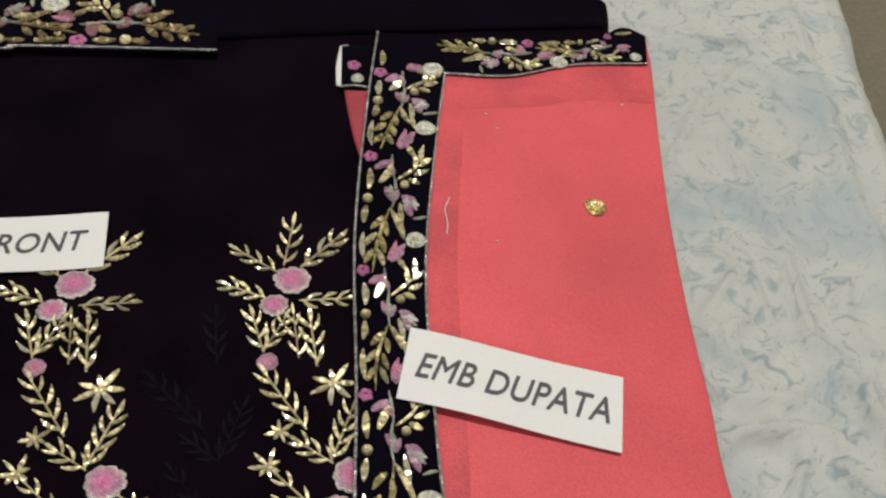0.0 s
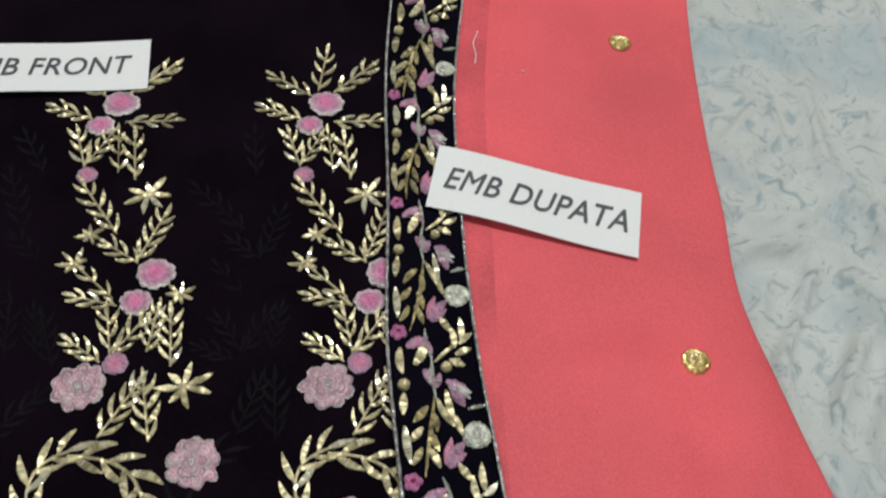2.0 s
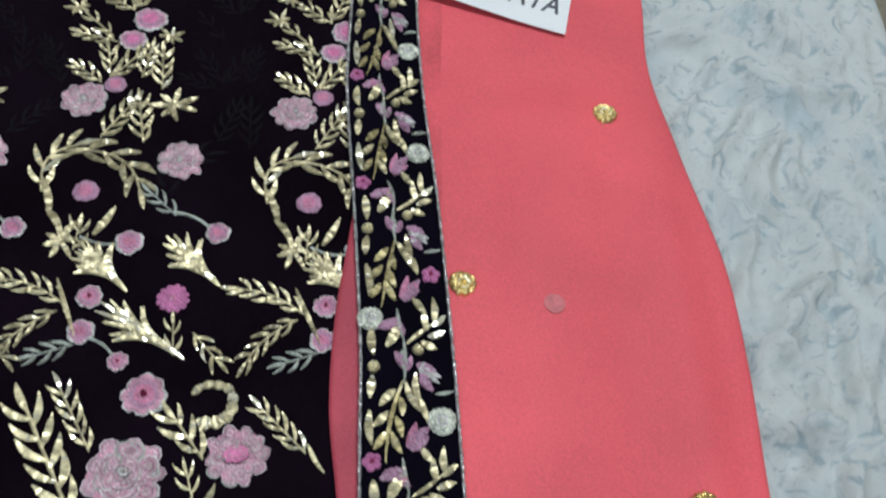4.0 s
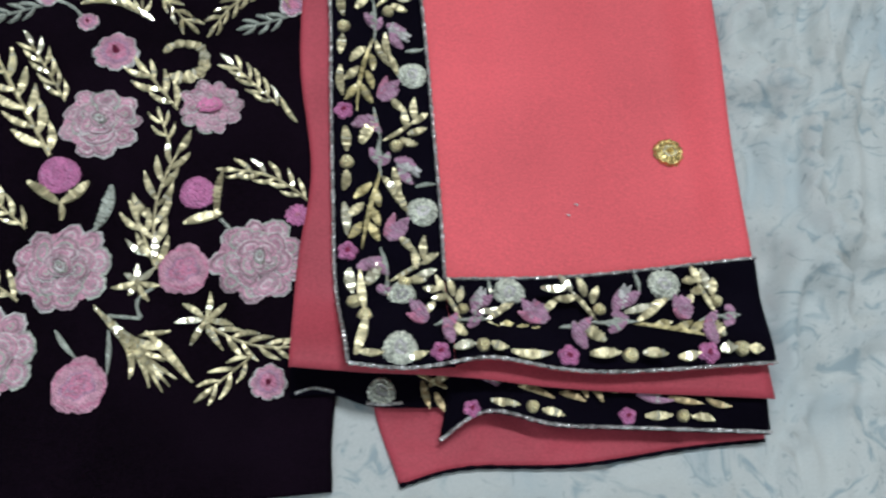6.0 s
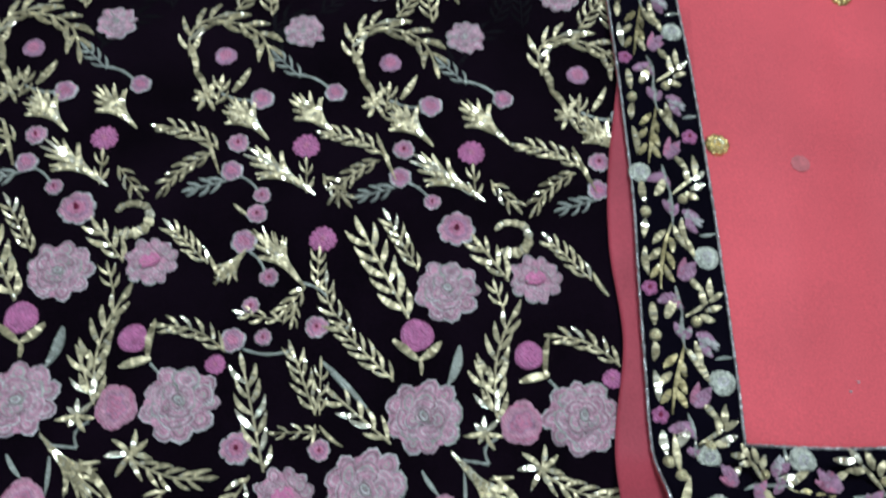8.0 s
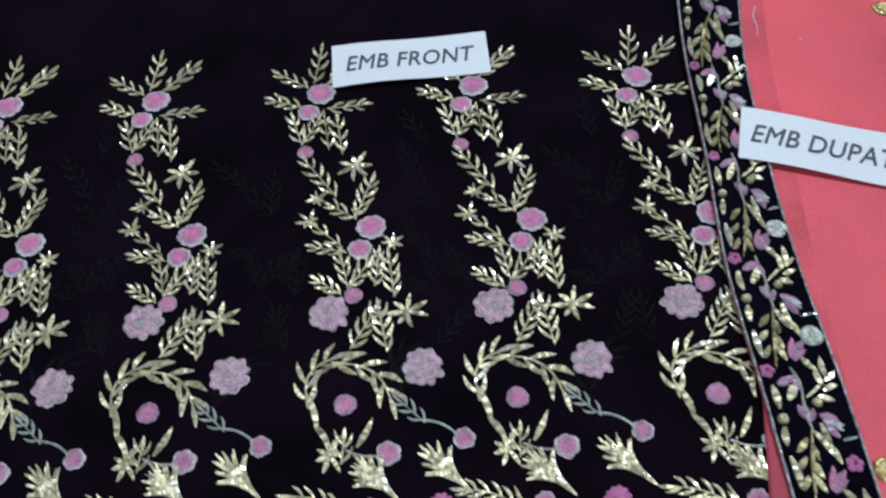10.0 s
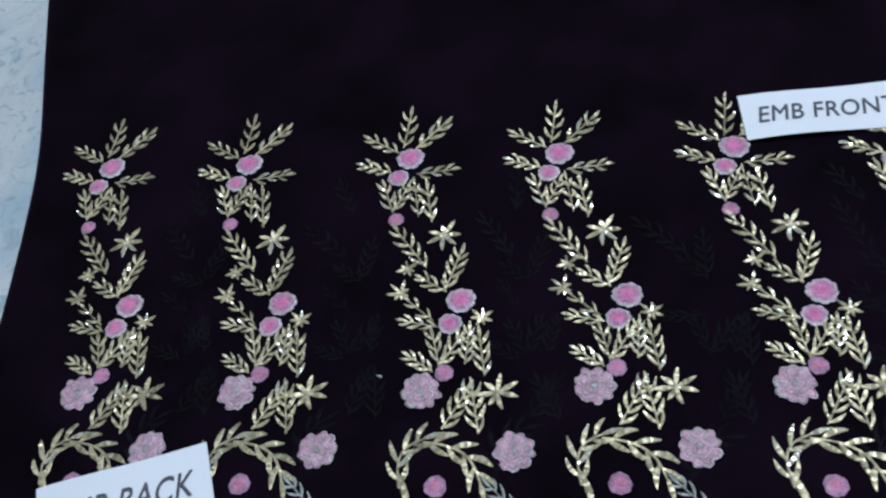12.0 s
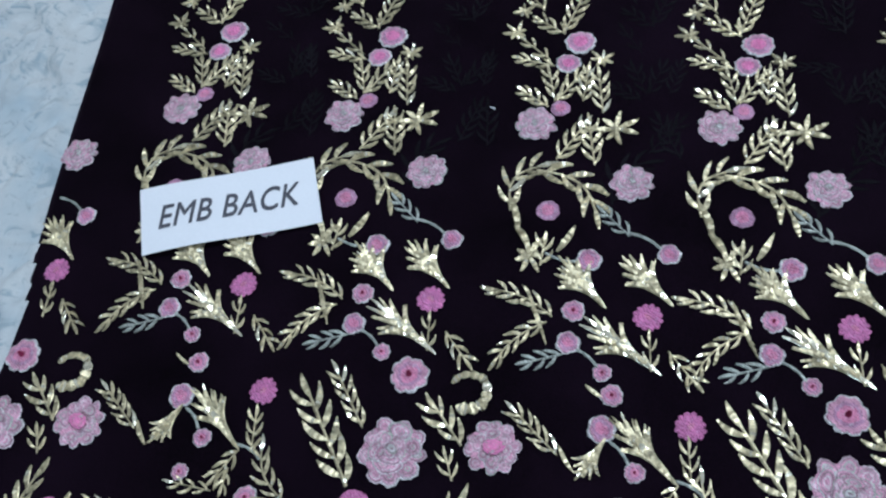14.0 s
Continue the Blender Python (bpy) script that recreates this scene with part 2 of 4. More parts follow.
class Stitch:
    """Collects the blades and stalks of one embroidered motif in its own plane."""

    def __init__(self):
        self.verts, self.faces, self.index = [], [], []

    def blade(self, p, q, width, mat=0, height=0.0011, bow=None, pitch=0.0013):
        """One leaf: a low bed of thread with a row of small sequins laid over it like shingles."""
        p, q = Vector((*p, 0)), Vector((*q, 0))
        d = q - p
        if d.length < 1e-6:
            return
        perp = Vector((-d.y, d.x, 0)).normalized()
        width *= 0.88
        bow = (random.uniform(-0.07, 0.07) if bow is None else bow) * d.length
        shape = (0.32, 0.78, 1.0, 0.95, 0.66, 0.16)

        def middle(u):
            return p + d * u + perp * bow * math.sin(math.pi * u)

        def half(u):
            x = min(max(u, 0), 1) * 5
            k = min(int(x), 4)
            return 0.5 * width * (shape[k] + (shape[k + 1] - shape[k]) * (x - k))

        start = len(self.verts)
        for k in range(5):
            c, w = middle(k / 4), half(k / 4)
            self.verts += [c - perp * w, c + Vector((0, 0, height * 0.55)), c + perp * w]
        for k in range(4):
            for j in range(2):
                a = start + k * 3 + j
                self.faces.append((a + 1, a + 4, a + 3, a))
                self.index.append(mat)
        n = max(4, min(10, round(d.length / pitch)))
        for k in range(n):
            u = (k + 0.55) / n
            c, w = middle(u), max(half(u), width * 0.16) * random.uniform(0.94, 1.1)
            along = (middle(min(1, u + 0.05)) - middle(u - 0.05)).normalized()
            yaw = random.uniform(-0.18, 0.18)
            along = (along + Vector((-along.y, along.x, 0)) * yaw).normalized()
            across = Vector((-along.y, along.x, 0))
            long = d.length / n * 0.74
            lean, roll = 0.16 + random.gauss(0, 0.17), random.gauss(0, 0.19)
            z = height * (0.72 + 0.25 * math.sin(math.pi * u))
            start = len(self.verts)
            for a, b in ((-1.0, -0.42), (-1.0, 0.42), (-0.1, 1.0), (0.75, 0.72), (1.0, 0.0), (0.75, -0.72), (-0.1, -1.0)):
                self.verts.append(c + along * (a * long) + across * (b * w) + Vector((0, 0, max(0.0001, z + a * long * lean + b * w * roll))))
            self.faces.append(tuple(range(start + 6, start - 1, -1)))
            self.index.append(mat if mat else (1 if random.random() < 0.085 else 0))

    def line(self, p, q, bend, width, mat=0, n=8):
        p, q = Vector((*p, 0)), Vector((*q, 0))
        d = q - p
        perp = Vector((-d.y, d.x, 0))
        pts = [p + d * (i / n) + perp * bend * math.sin(math.pi * i / n) for i in range(n + 1)]
        self.ribbon(pts, [width * (0.8 + 0.2 * math.sin(2.5 * i)) for i in range(n + 1)], mat, 0.0008)
        return pts

    def ribbon(self, pts, widths, mat=0, height=0.0012):
        """One strip of laid thread along the points, arched across."""
        start = len(self.verts)
        tilt = random.uniform(-0.4, 0.4)
        for i, (p, w) in enumerate(zip(pts, widths)):
            d = (pts[min(i + 1, len(pts) - 1)] - pts[max(i - 1, 0)]).normalized()
            side = Vector((-d.y, d.x, 0)) * w * 0.5
            up = height * (0.85 + 0.15 * math.sin(i * 1.7))
            self.verts += [p - side, p - side * 0.6 + Vector((0, 0, up * (0.8 - tilt))), p + Vector((0, 0, up)), p + side * 0.6 + Vector((0, 0, up * (0.8 + tilt))), p + side]
        for k in range(len(pts) - 1):
            for j in range(4):
                a = start + k * 5 + j
                self.faces.append((a + 1, a + 6, a + 5, a))
                self.index.append(mat)

    def dome(self, c, r, mat=0, height=0.0012, n=10):
        start = len(self.verts)
        c = Vector((*c, 0))
        self.verts.append(c + Vector((0, 0, height)))
        for ring, (f, h) in enumerate(((0.55, 0.85), (1.0, 0.0))):
            for k in range(n):
                a = 2 * math.pi * k / n
                self.verts.append(c + Vector((math.cos(a) * r * f, math.sin(a) * r * f, height * h)))
        for k in range(n):
            b = (k + 1) % n
            self.faces.append((start, start + 1 + k, start + 1 + b))
            self.faces.append((start + 1 + k, start + 1 + n + k, start + 1 + n + b, start + 1 + b))
            self.index += [mat, mat]

    def mesh(self, name, mats):
        me = bpy.data.meshes.new(name)
        me.from_pydata(self.verts, [], self.faces)
        for m in mats:
            me.materials.append(m)
        me.polygons.foreach_set("material_index", [min(i, len(mats) - 1) for i in self.index])
        me.polygons.foreach_set("use_smooth", [True] * len(me.polygons))
        me.update()
        return me


def blossom_mesh(name, petals, depth, bands, mats, swirl, lift=0.16, stretch=1.0, seed=0):
    """An embroidered flower of unit radius: scalloped petals in rings of thread. bands: (outer radius, material)."""
    rnd = random.Random(seed)
    nth, nr = max(64, petals * 10), 14
    ph = [rnd.uniform(0, 6.28) for _ in range(6)]
    verts, faces, index = [Vector((0, 0, lift * 0.8))], [], []
    for i in range(1, nr + 1):
        r = i / nr
        for k in range(nth):
            a = 2 * math.pi * k / nth
            lobe = abs(math.sin(petals * a / 2 + ph[0])) ** 0.55
            rim = 1 - depth * (1 - lobe) * r + 0.035 * math.sin(3 * a + ph[1]) + 0.02 * math.sin(17 * a + ph[2])
            relief = 0.55 + 0.45 * abs(math.sin(r * 9.0 + swirl * math.sin(2 * a + ph[3])))
            z = lift * relief * (1 - r**6) * (0.75 + 0.25 * lobe) + (0.022 if (k + i // 3) % 2 else 0.0) * r
            verts.append(Vector((math.cos(a) * r * rim, math.sin(a) * r * rim * stretch, max(0, z))))
    def pick(r, a):
        w = r + swirl * 0.05 * math.sin(2 * a + ph[3] + 4 * r) + swirl * 0.035 * math.sin(5 * a + ph[4]) + rnd.uniform(-0.006, 0.006)
        for edge, m in bands:
            if w <= edge:
                return m
        return bands[-1][1]
    for k in range(nth):
        b = (k + 1) % nth
        faces.append((0, 1 + k, 1 + b))
        index.append(pick(0.02, 2 * math.pi * k / nth))
        for i in range(nr - 1):
            s, e = 1 + i * nth, 1 + (i + 1) * nth
            faces.append((s + k, e + k, e + b, s + b))
            index.append(pick((i + 1.5) / nr, 2 * math.pi * (k + 0.5) / nth))
    me = bpy.data.meshes.new(name)
    me.from_pydata(verts, [], faces)
    for m in mats:
        me.materials.append(m)
    me.polygons.foreach_set("material_index", index)
    me.polygons.foreach_set("use_smooth", [True] * len(faces))
    me.update()
    return me


FLOWER_MATS = [SILVER, MAUVE, PINK, GREY, MAGENTA, CRIMSON, IVORY, LILAC, HOT_PINK, BRIGHT, GOLD, DUSTY, PALE, DEEP]


def petal_mesh(arcs, seed):
    """One embroidered petal of unit size: arcs of thread laid side by side inside a frilled rim. arcs: a thread for each, from the heart out."""
    rnd = random.Random(seed)
    verts, faces, index, n = [Vector((0, 0, 0.032))], [], [], 26
    ph = rnd.uniform(0, 6.28)
    many = len(arcs)
    for r in range(1, many + 1):
        f = r / many
        for k in range(n):
            t = 2 * math.pi * k / n
            wob = 1 + 0.05 * math.sin(3 * t + ph) + (0.05 * math.sin(9 * t + ph) + rnd.uniform(-0.03, 0.03)) * f
            h = 0.0 if r == many else 0.030 + (0.018 if r % 2 else -0.012) + rnd.uniform(-0.007, 0.007)
            verts.append(Vector((math.cos(t) * f * wob, math.sin(t) * f * wob, max(0, h))))
    for k in range(n):
        b = (k + 1) % n
        faces.append((0, 1 + k, 1 + b))
        index.append(arcs[0])
        for r in range(many - 1):
            p, q = 1 + r * n, 1 + (r + 1) * n
            faces.append((p + k, q + k, q + b, p + b))
            index.append(arcs[r + 1] if rnd.random() > 0.05 else rnd.choice((12, 1, 11, 3)))
    me = bpy.data.meshes.new("petal")
    me.from_pydata(verts, [], faces)
    for m in FLOWER_MATS:
        me.materials.append(m)
    me.polygons.foreach_set("material_index", index)
    me.polygons.foreach_set("use_smooth", [True] * len(faces))
    me.update()
    return me


PETAL_MESHES = [petal_mesh(a, k) for k, a in enumerate(((1, 1, 1, 12, 1, 13, 12), (11, 1, 12, 1, 11, 1, 12), (1, 3, 1, 13, 1, 11, 0), (1, 1, 12, 1, 13, 1, 0), (11, 1, 11, 3, 1, 13, 11), (1, 11, 1, 12, 1, 11, 3)))]
HEART_MESHES = [petal_mesh((3, 13, 3, 0, 13, 3), 31), petal_mesh((8, 8, 8, 2, 8, 8), 32)]


def rose_petals(rings, heart, heart_mesh, seed):
    """The petals of a full-blown embroidered rose of unit radius, ring upon ring."""
    rnd = random.Random(seed)
    made = []
    for n, dist, long, wide, z in rings:
        turn = rnd.uniform(0, 6.28)
        for i in range(n):
            a = turn + 2 * math.pi * i / n + rnd.uniform(-0.24, 0.24) * (0.6 if z == 0 else 1.4)
            d = dist * (rnd.uniform(0.93, 1.08) if z == 0 else rnd.uniform(0.75, 1.25))
            made.append(("petal", rnd.choice(PETAL_MESHES), Matrix.LocRotScale((math.cos(a) * d, math.sin(a) * d, z), Euler((0, 0, a + rnd.uniform(-0.35, 0.35) * (1 if z == 0 else 2))), (long * rnd.uniform(0.82, 1.12), wide * rnd.uniform(0.82, 1.28), 1))))
    made.append(("flower_centre", heart_mesh, Matrix.LocRotScale((rnd.uniform(-0.05, 0.05), rnd.uniform(-0.05, 0.05), 0.15), Euler((0, 0, turn)), (heart * 1.15, heart * 0.8, 1.6))))
    return made


PETALS = {
    "rosette": [rose_petals(((9, 0.72, 0.30, 0.26, 0.0), (7, 0.49, 0.25, 0.34, 0.04), (5, 0.29, 0.19, 0.27, 0.08), (3, 0.13, 0.13, 0.20, 0.12)), 0.17, HEART_MESHES[0], s + 1) for s in range(6)],
    "rosette_pink": [rose_petals(((10, 0.75, 0.27, 0.235, 0.0), (8, 0.50, 0.22, 0.25, 0.03)), 0.35, HEART_MESHES[1], s + 11) for s in range(4)],
}
BLOSSOMS = {
    "rosette": [blossom_mesh("rosette", 8, 0.16, ((1.2, 1),), FLOWER_MATS, 0.4, 0.03, 1.0, 1)],
    "rosette_pink": [blossom_mesh("pink_centred_rosette", 9, 0.16, ((1.2, 1),), FLOWER_MATS, 0.4, 0.03, 1.0, 2)],
    "bead": [blossom_mesh("gold_bead", 6, 0.06, ((0.5, 9), (1.2, 10)), FLOWER_MATS, 0.3, 0.3, 1.0, 3)],
    "tulip_rose": [blossom_mesh("rosebud", 5, 0.12, ((0.2, 2), (0.28, 7), (0.45, 2), (0.55, 7), (0.8, 1), (0.9, 2), (1.2, 1)), FLOWER_MATS, 1.8, 0.14, 1.12, s + 9) for s in range(2)],
    "flower": [blossom_mesh("small_flower", 8, 0.18, ((0.14, 5), (0.45, 2), (0.64, 7), (0.9, 1), (1.2, 0)), FLOWER_MATS, 0.5, 0.16, 1.0, s + 20) for s in range(3)],
    "bud": [blossom_mesh("bud", 6, 0.16, ((0.45, 2), (0.7, 7), (0.85, 1), (1.2, 0)), FLOWER_MATS, 1.2, 0.18, 1.0, s + 30) for s in range(2)],
    "ringed": [blossom_mesh("ringed_flower", 9, 0.14, ((0.50, 2), (0.72, 7), (0.86, 1), (1.2, 0)), FLOWER_MATS, 0.4, 0.16, 0.95, s + 40) for s in range(3)],
    "dot": [blossom_mesh("pink_dot", 8, 0.10, ((0.55, 2), (0.8, 7), (1.2, 7)), FLOWER_MATS, 0.6, 0.16, 1.0, s + 50) for s in range(2)],
    "pompom": [blossom_mesh("magenta_flower", 12, 0.22, ((0.22, 2), (0.3, 4), (1.2, 4)), FLOWER_MATS, 1.0, 0.16, 1.0, s + 60) for s in range(2)],
    "dome": [blossom_mesh("magenta_bud", 6, 0.03, ((0.7, 4), (1.2, 4)), FLOWER_MATS, 0.3, 0.22, 1.02, s + 70) for s in range(2)],
    "disc": [blossom_mesh("silver_disc", 14, 0.07, ((0.15, 6), (0.4, 0), (1.2, 6)), FLOWER_MATS, 0.8, 0.2, 1.0, s + 80) for s in range(2)],
    "bloom": [blossom_mesh("magenta_blossom", 5, 0.3, ((0.25, 5), (0.35, 4), (1.2, 4)), FLOWER_MATS, 0.3, 0.2, 1.0, s + 90) for s in range(2)],
}
FLOWER_NAMES = {"rosette": "rosette", "rosette_pink": "rosette", "tulip_rose": "rosebud", "flower": "small_flower", "bud": "flower_bud", "ringed": "ringed_flower",
                "dot": "pink_dot", "pompom": "magenta_flower", "dome": "magenta_bud", "disc": "silver_disc", "bead": "gold_bead", "bloom": "magenta_blossom"}

for kind in ("rosette", "rosette_pink"):
    for v in BLOSSOMS[kind][0].vertices:
        v.co.x, v.co.y = v.co.x * 0.86, v.co.y * 0.86
HEARTS = {"flower": blossom_mesh("flower_centre", 5, 0.1, ((1.2, 5),), FLOWER_MATS, 0.3, 0.5, 1.0, 102),
          "ringed": blossom_mesh("flower_centre", 7, 0.1, ((1.2, 8),), FLOWER_MATS, 0.3, 0.24, 1.0, 103)}
for kind, share in (("flower", 0.15), ("ringed", 0.48)):
    for v in HEARTS[kind].vertices:
        v.co.x, v.co.y = v.co.x * share, v.co.y * share

KIDS = {}  # the pieces of a motif: name, mesh, pose
MOTIFS = []  # (name, mesh or flower kind, x, y, size, reach)


def sprig(x0, y0, x1, y1, n, size, bend=0.0, grey=0):
    """A stalk from the first point to the second with n pairs of blades that lean towards its tip."""
    s = Stitch()
    q = Vector((x1 - x0, y1 - y0, 0))
    pts = s.line((0, 0), q[:2], bend, size * 0.14, 0)
    n = max(2, min(n, round(q.length / (0.85 * size))))
    for i in range(n):
        u = (i + 0.35) / n * 0.86
        k = min(int(u * 8), 7)
        p = pts[k].lerp(pts[k + 1], u * 8 - k)
        d = (pts[k + 1] - pts[k]).normalized()
        for sgn in (-1, 1):
            ang = sgn * random.uniform(0.42, 0.66)
            e = Vector((d.x * math.cos(ang) - d.y * math.sin(ang), d.x * math.sin(ang) + d.y * math.cos(ang), 0))
            ln = size * random.uniform(1.02, 1.25) * (1.0 - 0.25 * abs(u - 0.35))
            shift = d * size * 0.12 * sgn
            s.blade((p + shift)[:2], (p + shift + e * ln)[:2], ln * random.uniform(0.23, 0.28) * (0.86 if size < 0.0095 else 1), 1 if random.random() < 0.06 else 0, 0.0011, sgn * random.uniform(0.04, 0.13))
    d = (pts[8] - pts[7]).normalized()
    s.blade((pts[8] - d * size * 0.6)[:2], (pts[8] + d * size * 0.35)[:2], size * 0.27, 1 if random.random() < 0.1 else 0)
    MOTIFS.append(("leaf_sprig", s.mesh("leaf_sprig", [GREY if grey else GOLD, GREY if grey else BRIGHT]), x0, y0, 1, max(0.004, -q.x * 2.0)))


def leaf(x0, y0, x1, y1, width, grey=0):
    s = Stitch()
    q = Vector((x1 - x0, y1 - y0, 0))
    s.blade((0, 0), q[:2], width, 0, 0.0016)
    MOTIFS.append(("leaf", s.mesh("leaf", [GREY if grey else GOLD]), x0, y0, 1, q.length))


def stem(x0, y0, x1, y1, bend):
    s = Stitch()
    s.line((0, 0), (x1 - x0, y1 - y0), bend, 0.0016, 0, 6)
    MOTIFS.append(("stem", s.mesh("stem", [GREY]), x0, y0, 1, 0.01))


def curl(x, y, r):
    """A leaf that curls round into an open ring."""
    s = Stitch()
    r *= 1.15
    for i in range(9):
        a, b = 2.7 - i * 0.52, 2.7 - (i + 1.35) * 0.52
        s.blade((r * math.cos(a), r * math.sin(a)), (r * math.cos(b), r * math.sin(b)), r * (0.38 + 0.05 * i), 1 if i == 4 else 0)
    MOTIFS.append(("curled_leaf", s.mesh("curled_leaf", [GOLD, BRIGHT]), x, y, 1, r))


def plume(x0, y0, x1, y1, width):
    """A thistle-like plume: blades that fan out from a narrow foot."""
    s = Stitch()
    q = Vector((x1 - x0, y1 - y0, 0))
    side = Vector((-q.y, q.x, 0)).normalized()
    kids = []
    for i in range(13):
        f = (i - 6) / 6
        a = abs(f)
        short = 0.80 if i % 2 else 1.0
        foot = q * (0.01 + 0.30 * a ** 1.4) + side * f * width * 0.06
        e = q * (1.06 - 0.34 * a ** 1.6 + random.uniform(-0.05, 0.05)) * (short * 0.5 + 0.5) + side * width * (f * 0.62 + random.uniform(-0.05, 0.05))
        one = s if i == 6 else Stitch()
        one.blade(foot[:2], e[:2], width * random.uniform(0.19, 0.25), 1 if random.random() < 0.08 else 0, 0.0010 + 0.0004 * (1 - a), -0.16 * f)
        if one is not s:
            kids.append(("blade", one.mesh("blade", [GOLD, BRIGHT]), None))
    KIDS[len(MOTIFS), id(MOTIFS)] = kids
    MOTIFS.append(("plume", s.mesh("plume", [GOLD, BRIGHT]), x0, y0, 1, max(0.004, -q.x * 2.3)))


def star(x, y, r):
    s = Stitch()
    turn = random.uniform(0, 1)
    n = 7
    for i in range(n):
        a = turn + 2 * math.pi * i / n + random.uniform(-0.12, 0.12)
        ln = r * random.uniform(0.6, 1.2)
        s.blade((math.cos(a) * r * 0.1, math.sin(a) * r * 0.1), (math.cos(a) * ln, math.sin(a) * ln), r * 0.29, 1 if random.random() < 0.12 else 0)
    s.dome((0, 0), r * 0.2, 0)
    MOTIFS.append(("star_flower", s.mesh("star_flower", [GOLD, BRIGHT]), x, y, 1, r))


def blossom(kind):
    def put(x, y, r):
        MOTIFS.append((FLOWER_NAMES[kind], kind, x, y, r, r))
    return put


rosette, rosette_pink, tulip_rose, flower, bud, ringed, dot, pompom, dome = [blossom(k) for k in ("rosette", "rosette_pink", "tulip_rose", "flower", "bud", "ringed", "dot", "pompom", "dome")]


def embroider(motifs, parent, place, allowed):
    """Stitches copies of the motifs onto a cloth. place(x, y) gives the spot and the turn of each."""
    for number, (name, mesh, x, y, size, reach) in enumerate(motifs):
        px, py, pz, turn = place(x, y)
        if not allowed(px, py, reach):
            continue
        data = mesh
        if isinstance(mesh, str):
            data = random.choice(BLOSSOMS[mesh])
            turn += random.uniform(-0.25, 0.25)
        ob = new(name, data)
        ob.parent = parent
        ob.matrix_basis = Matrix.LocRotScale((px, py, pz), Euler((0, 0, turn)), (size, size, min(size, 0.02)) if size != 1 else None)
        pieces = KIDS.get((number, id(motifs)), ())
        if isinstance(mesh, str) and mesh in PETALS:
            pieces = random.choice(PETALS[mesh])
        for piece, piece_mesh, m in pieces:
            kid = new(piece, piece_mesh)
            kid.parent = ob
            if m:
                kid.matrix_basis = m
        if isinstance(mesh, str) and mesh in HEARTS:
            heart = new("flower_centre", HEARTS[mesh])
            heart.parent = ob


def column_layout():
    sprig(-0.0430, 0.2303, -0.0408, 0.2648, 3, 0.0090)
    sprig(-0.0345, 0.2291, -0.0143, 0.2543, 3, 0.0098)
    sprig(-0.0456, 0.2263, -0.0699, 0.2413, 3, 0.0080)
    sprig(-0.0482, 0.2092, -0.0711, 0.2170, 3, 0.0078)
    sprig(-0.0318, 0.2075, -0.0051, 0.2106, 3, 0.0076)
    ringed(-0.0373, 0.2210, 0.0095)
    ringed(-0.0435, 0.2047, 0.0071)
    sprig(-0.0436, 0.1756, -0.0530, 0.2004, 3, 0.0085)
    sprig(-0.0438, 0.1774, -0.0347, 0.2002, 3, 0.0075)
    sprig(-0.0268, 0.1719, -0.0327, 0.2021, 3, 0.0065)
    sprig(-0.0177, 0.1673, -0.0242, 0.1991, 3, 0.0093)
    dot(-0.0411, 0.1705, 0.0051)
    star(-0.0088, 0.1575, 0.0105)
    sprig(-0.0176, 0.1332, -0.0417, 0.1645, 4, 0.0090)
    sprig(-0.0047, 0.1180, 0.0036, 0.1480, 4, 0.0087)
    star(-0.0296, 0.1322, 0.0066)
    star(-0.0315, 0.1155, 0.0072)
    sprig(-0.0038, 0.1160, -0.0221, 0.1272, 3, 0.0078)
    ringed(0.0051, 0.1101, 0.0089)
    ringed(0.0000, 0.0943, 0.0072)
    sprig(-0.0073, 0.0922, -0.0297, 0.0966, 3, 0.0068)
    sprig(-0.0100, 0.0960, -0.0286, 0.1115, 2, 0.0068)
    star(0.0183, 0.0979, 0.0071)
    sprig(-0.0041, 0.0667, -0.0103, 0.0901, 3, 0.0082)
    sprig(-0.0033, 0.0675, 0.0087, 0.0888, 3, 0.0082)
    sprig(0.0106, 0.0680, 0.0116, 0.0927, 4, 0.0073)
    sprig(0.0222, 0.0605, 0.0170, 0.0898, 4, 0.0089)
    sprig(-0.0072, 0.0630, -0.0241, 0.0741, 3, 0.0074)
    dot(-0.0008, 0.0625, 0.0054)
    rosette(-0.0128, 0.0513, 0.0113)
    sprig(0.0007, 0.0285, 0.0149, 0.0552, 4, 0.0086)
    sprig(0.0211, 0.0262, 0.0148, 0.0566, 4, 0.0093)
    star(0.0298, 0.0506, 0.0110)
    sprig(-0.0186, -0.0049, -0.0015, 0.0253, 4, 0.0113, 0.3)
    sprig(-0.0084, 0.0212, 0.0257, -0.0076, 5, 0.0124, 0.22)
    leaf(-0.0197, 0.0026, -0.0128, -0.0179, 0.0040)
    leaf(-0.0147, -0.0140, -0.0065, -0.0265, 0.0039)
    dot(0.0004, -0.0032, 0.0060)
    rosette(0.0404, 0.0171, 0.0112)
    sprig(0.0420, -0.0146, 0.0261, 0.0004, 3, 0.0070, 0, 1)
    stem(0.0410, -0.0128, 0.0578, -0.0208, 0.1)
    bud(0.0613, -0.0230, 0.0058)
    star(-0.0060, -0.0303, 0.0100)
    sprig(0.0002, -0.0354, 0.0010, -0.0192, 2, 0.0089)
    leaf(0.0075, -0.0267, 0.0150, -0.0119, 0.0036)
    stem(0.0020, -0.0279, 0.0216, -0.0307, -0.1)
    bud(0.0235, -0.0299, 0.0065)
    plume(0.0262, -0.0549, 0.0034, -0.0326, 0.0161)
    plume(0.0647, -0.0507, 0.0412, -0.0282, 0.0157)
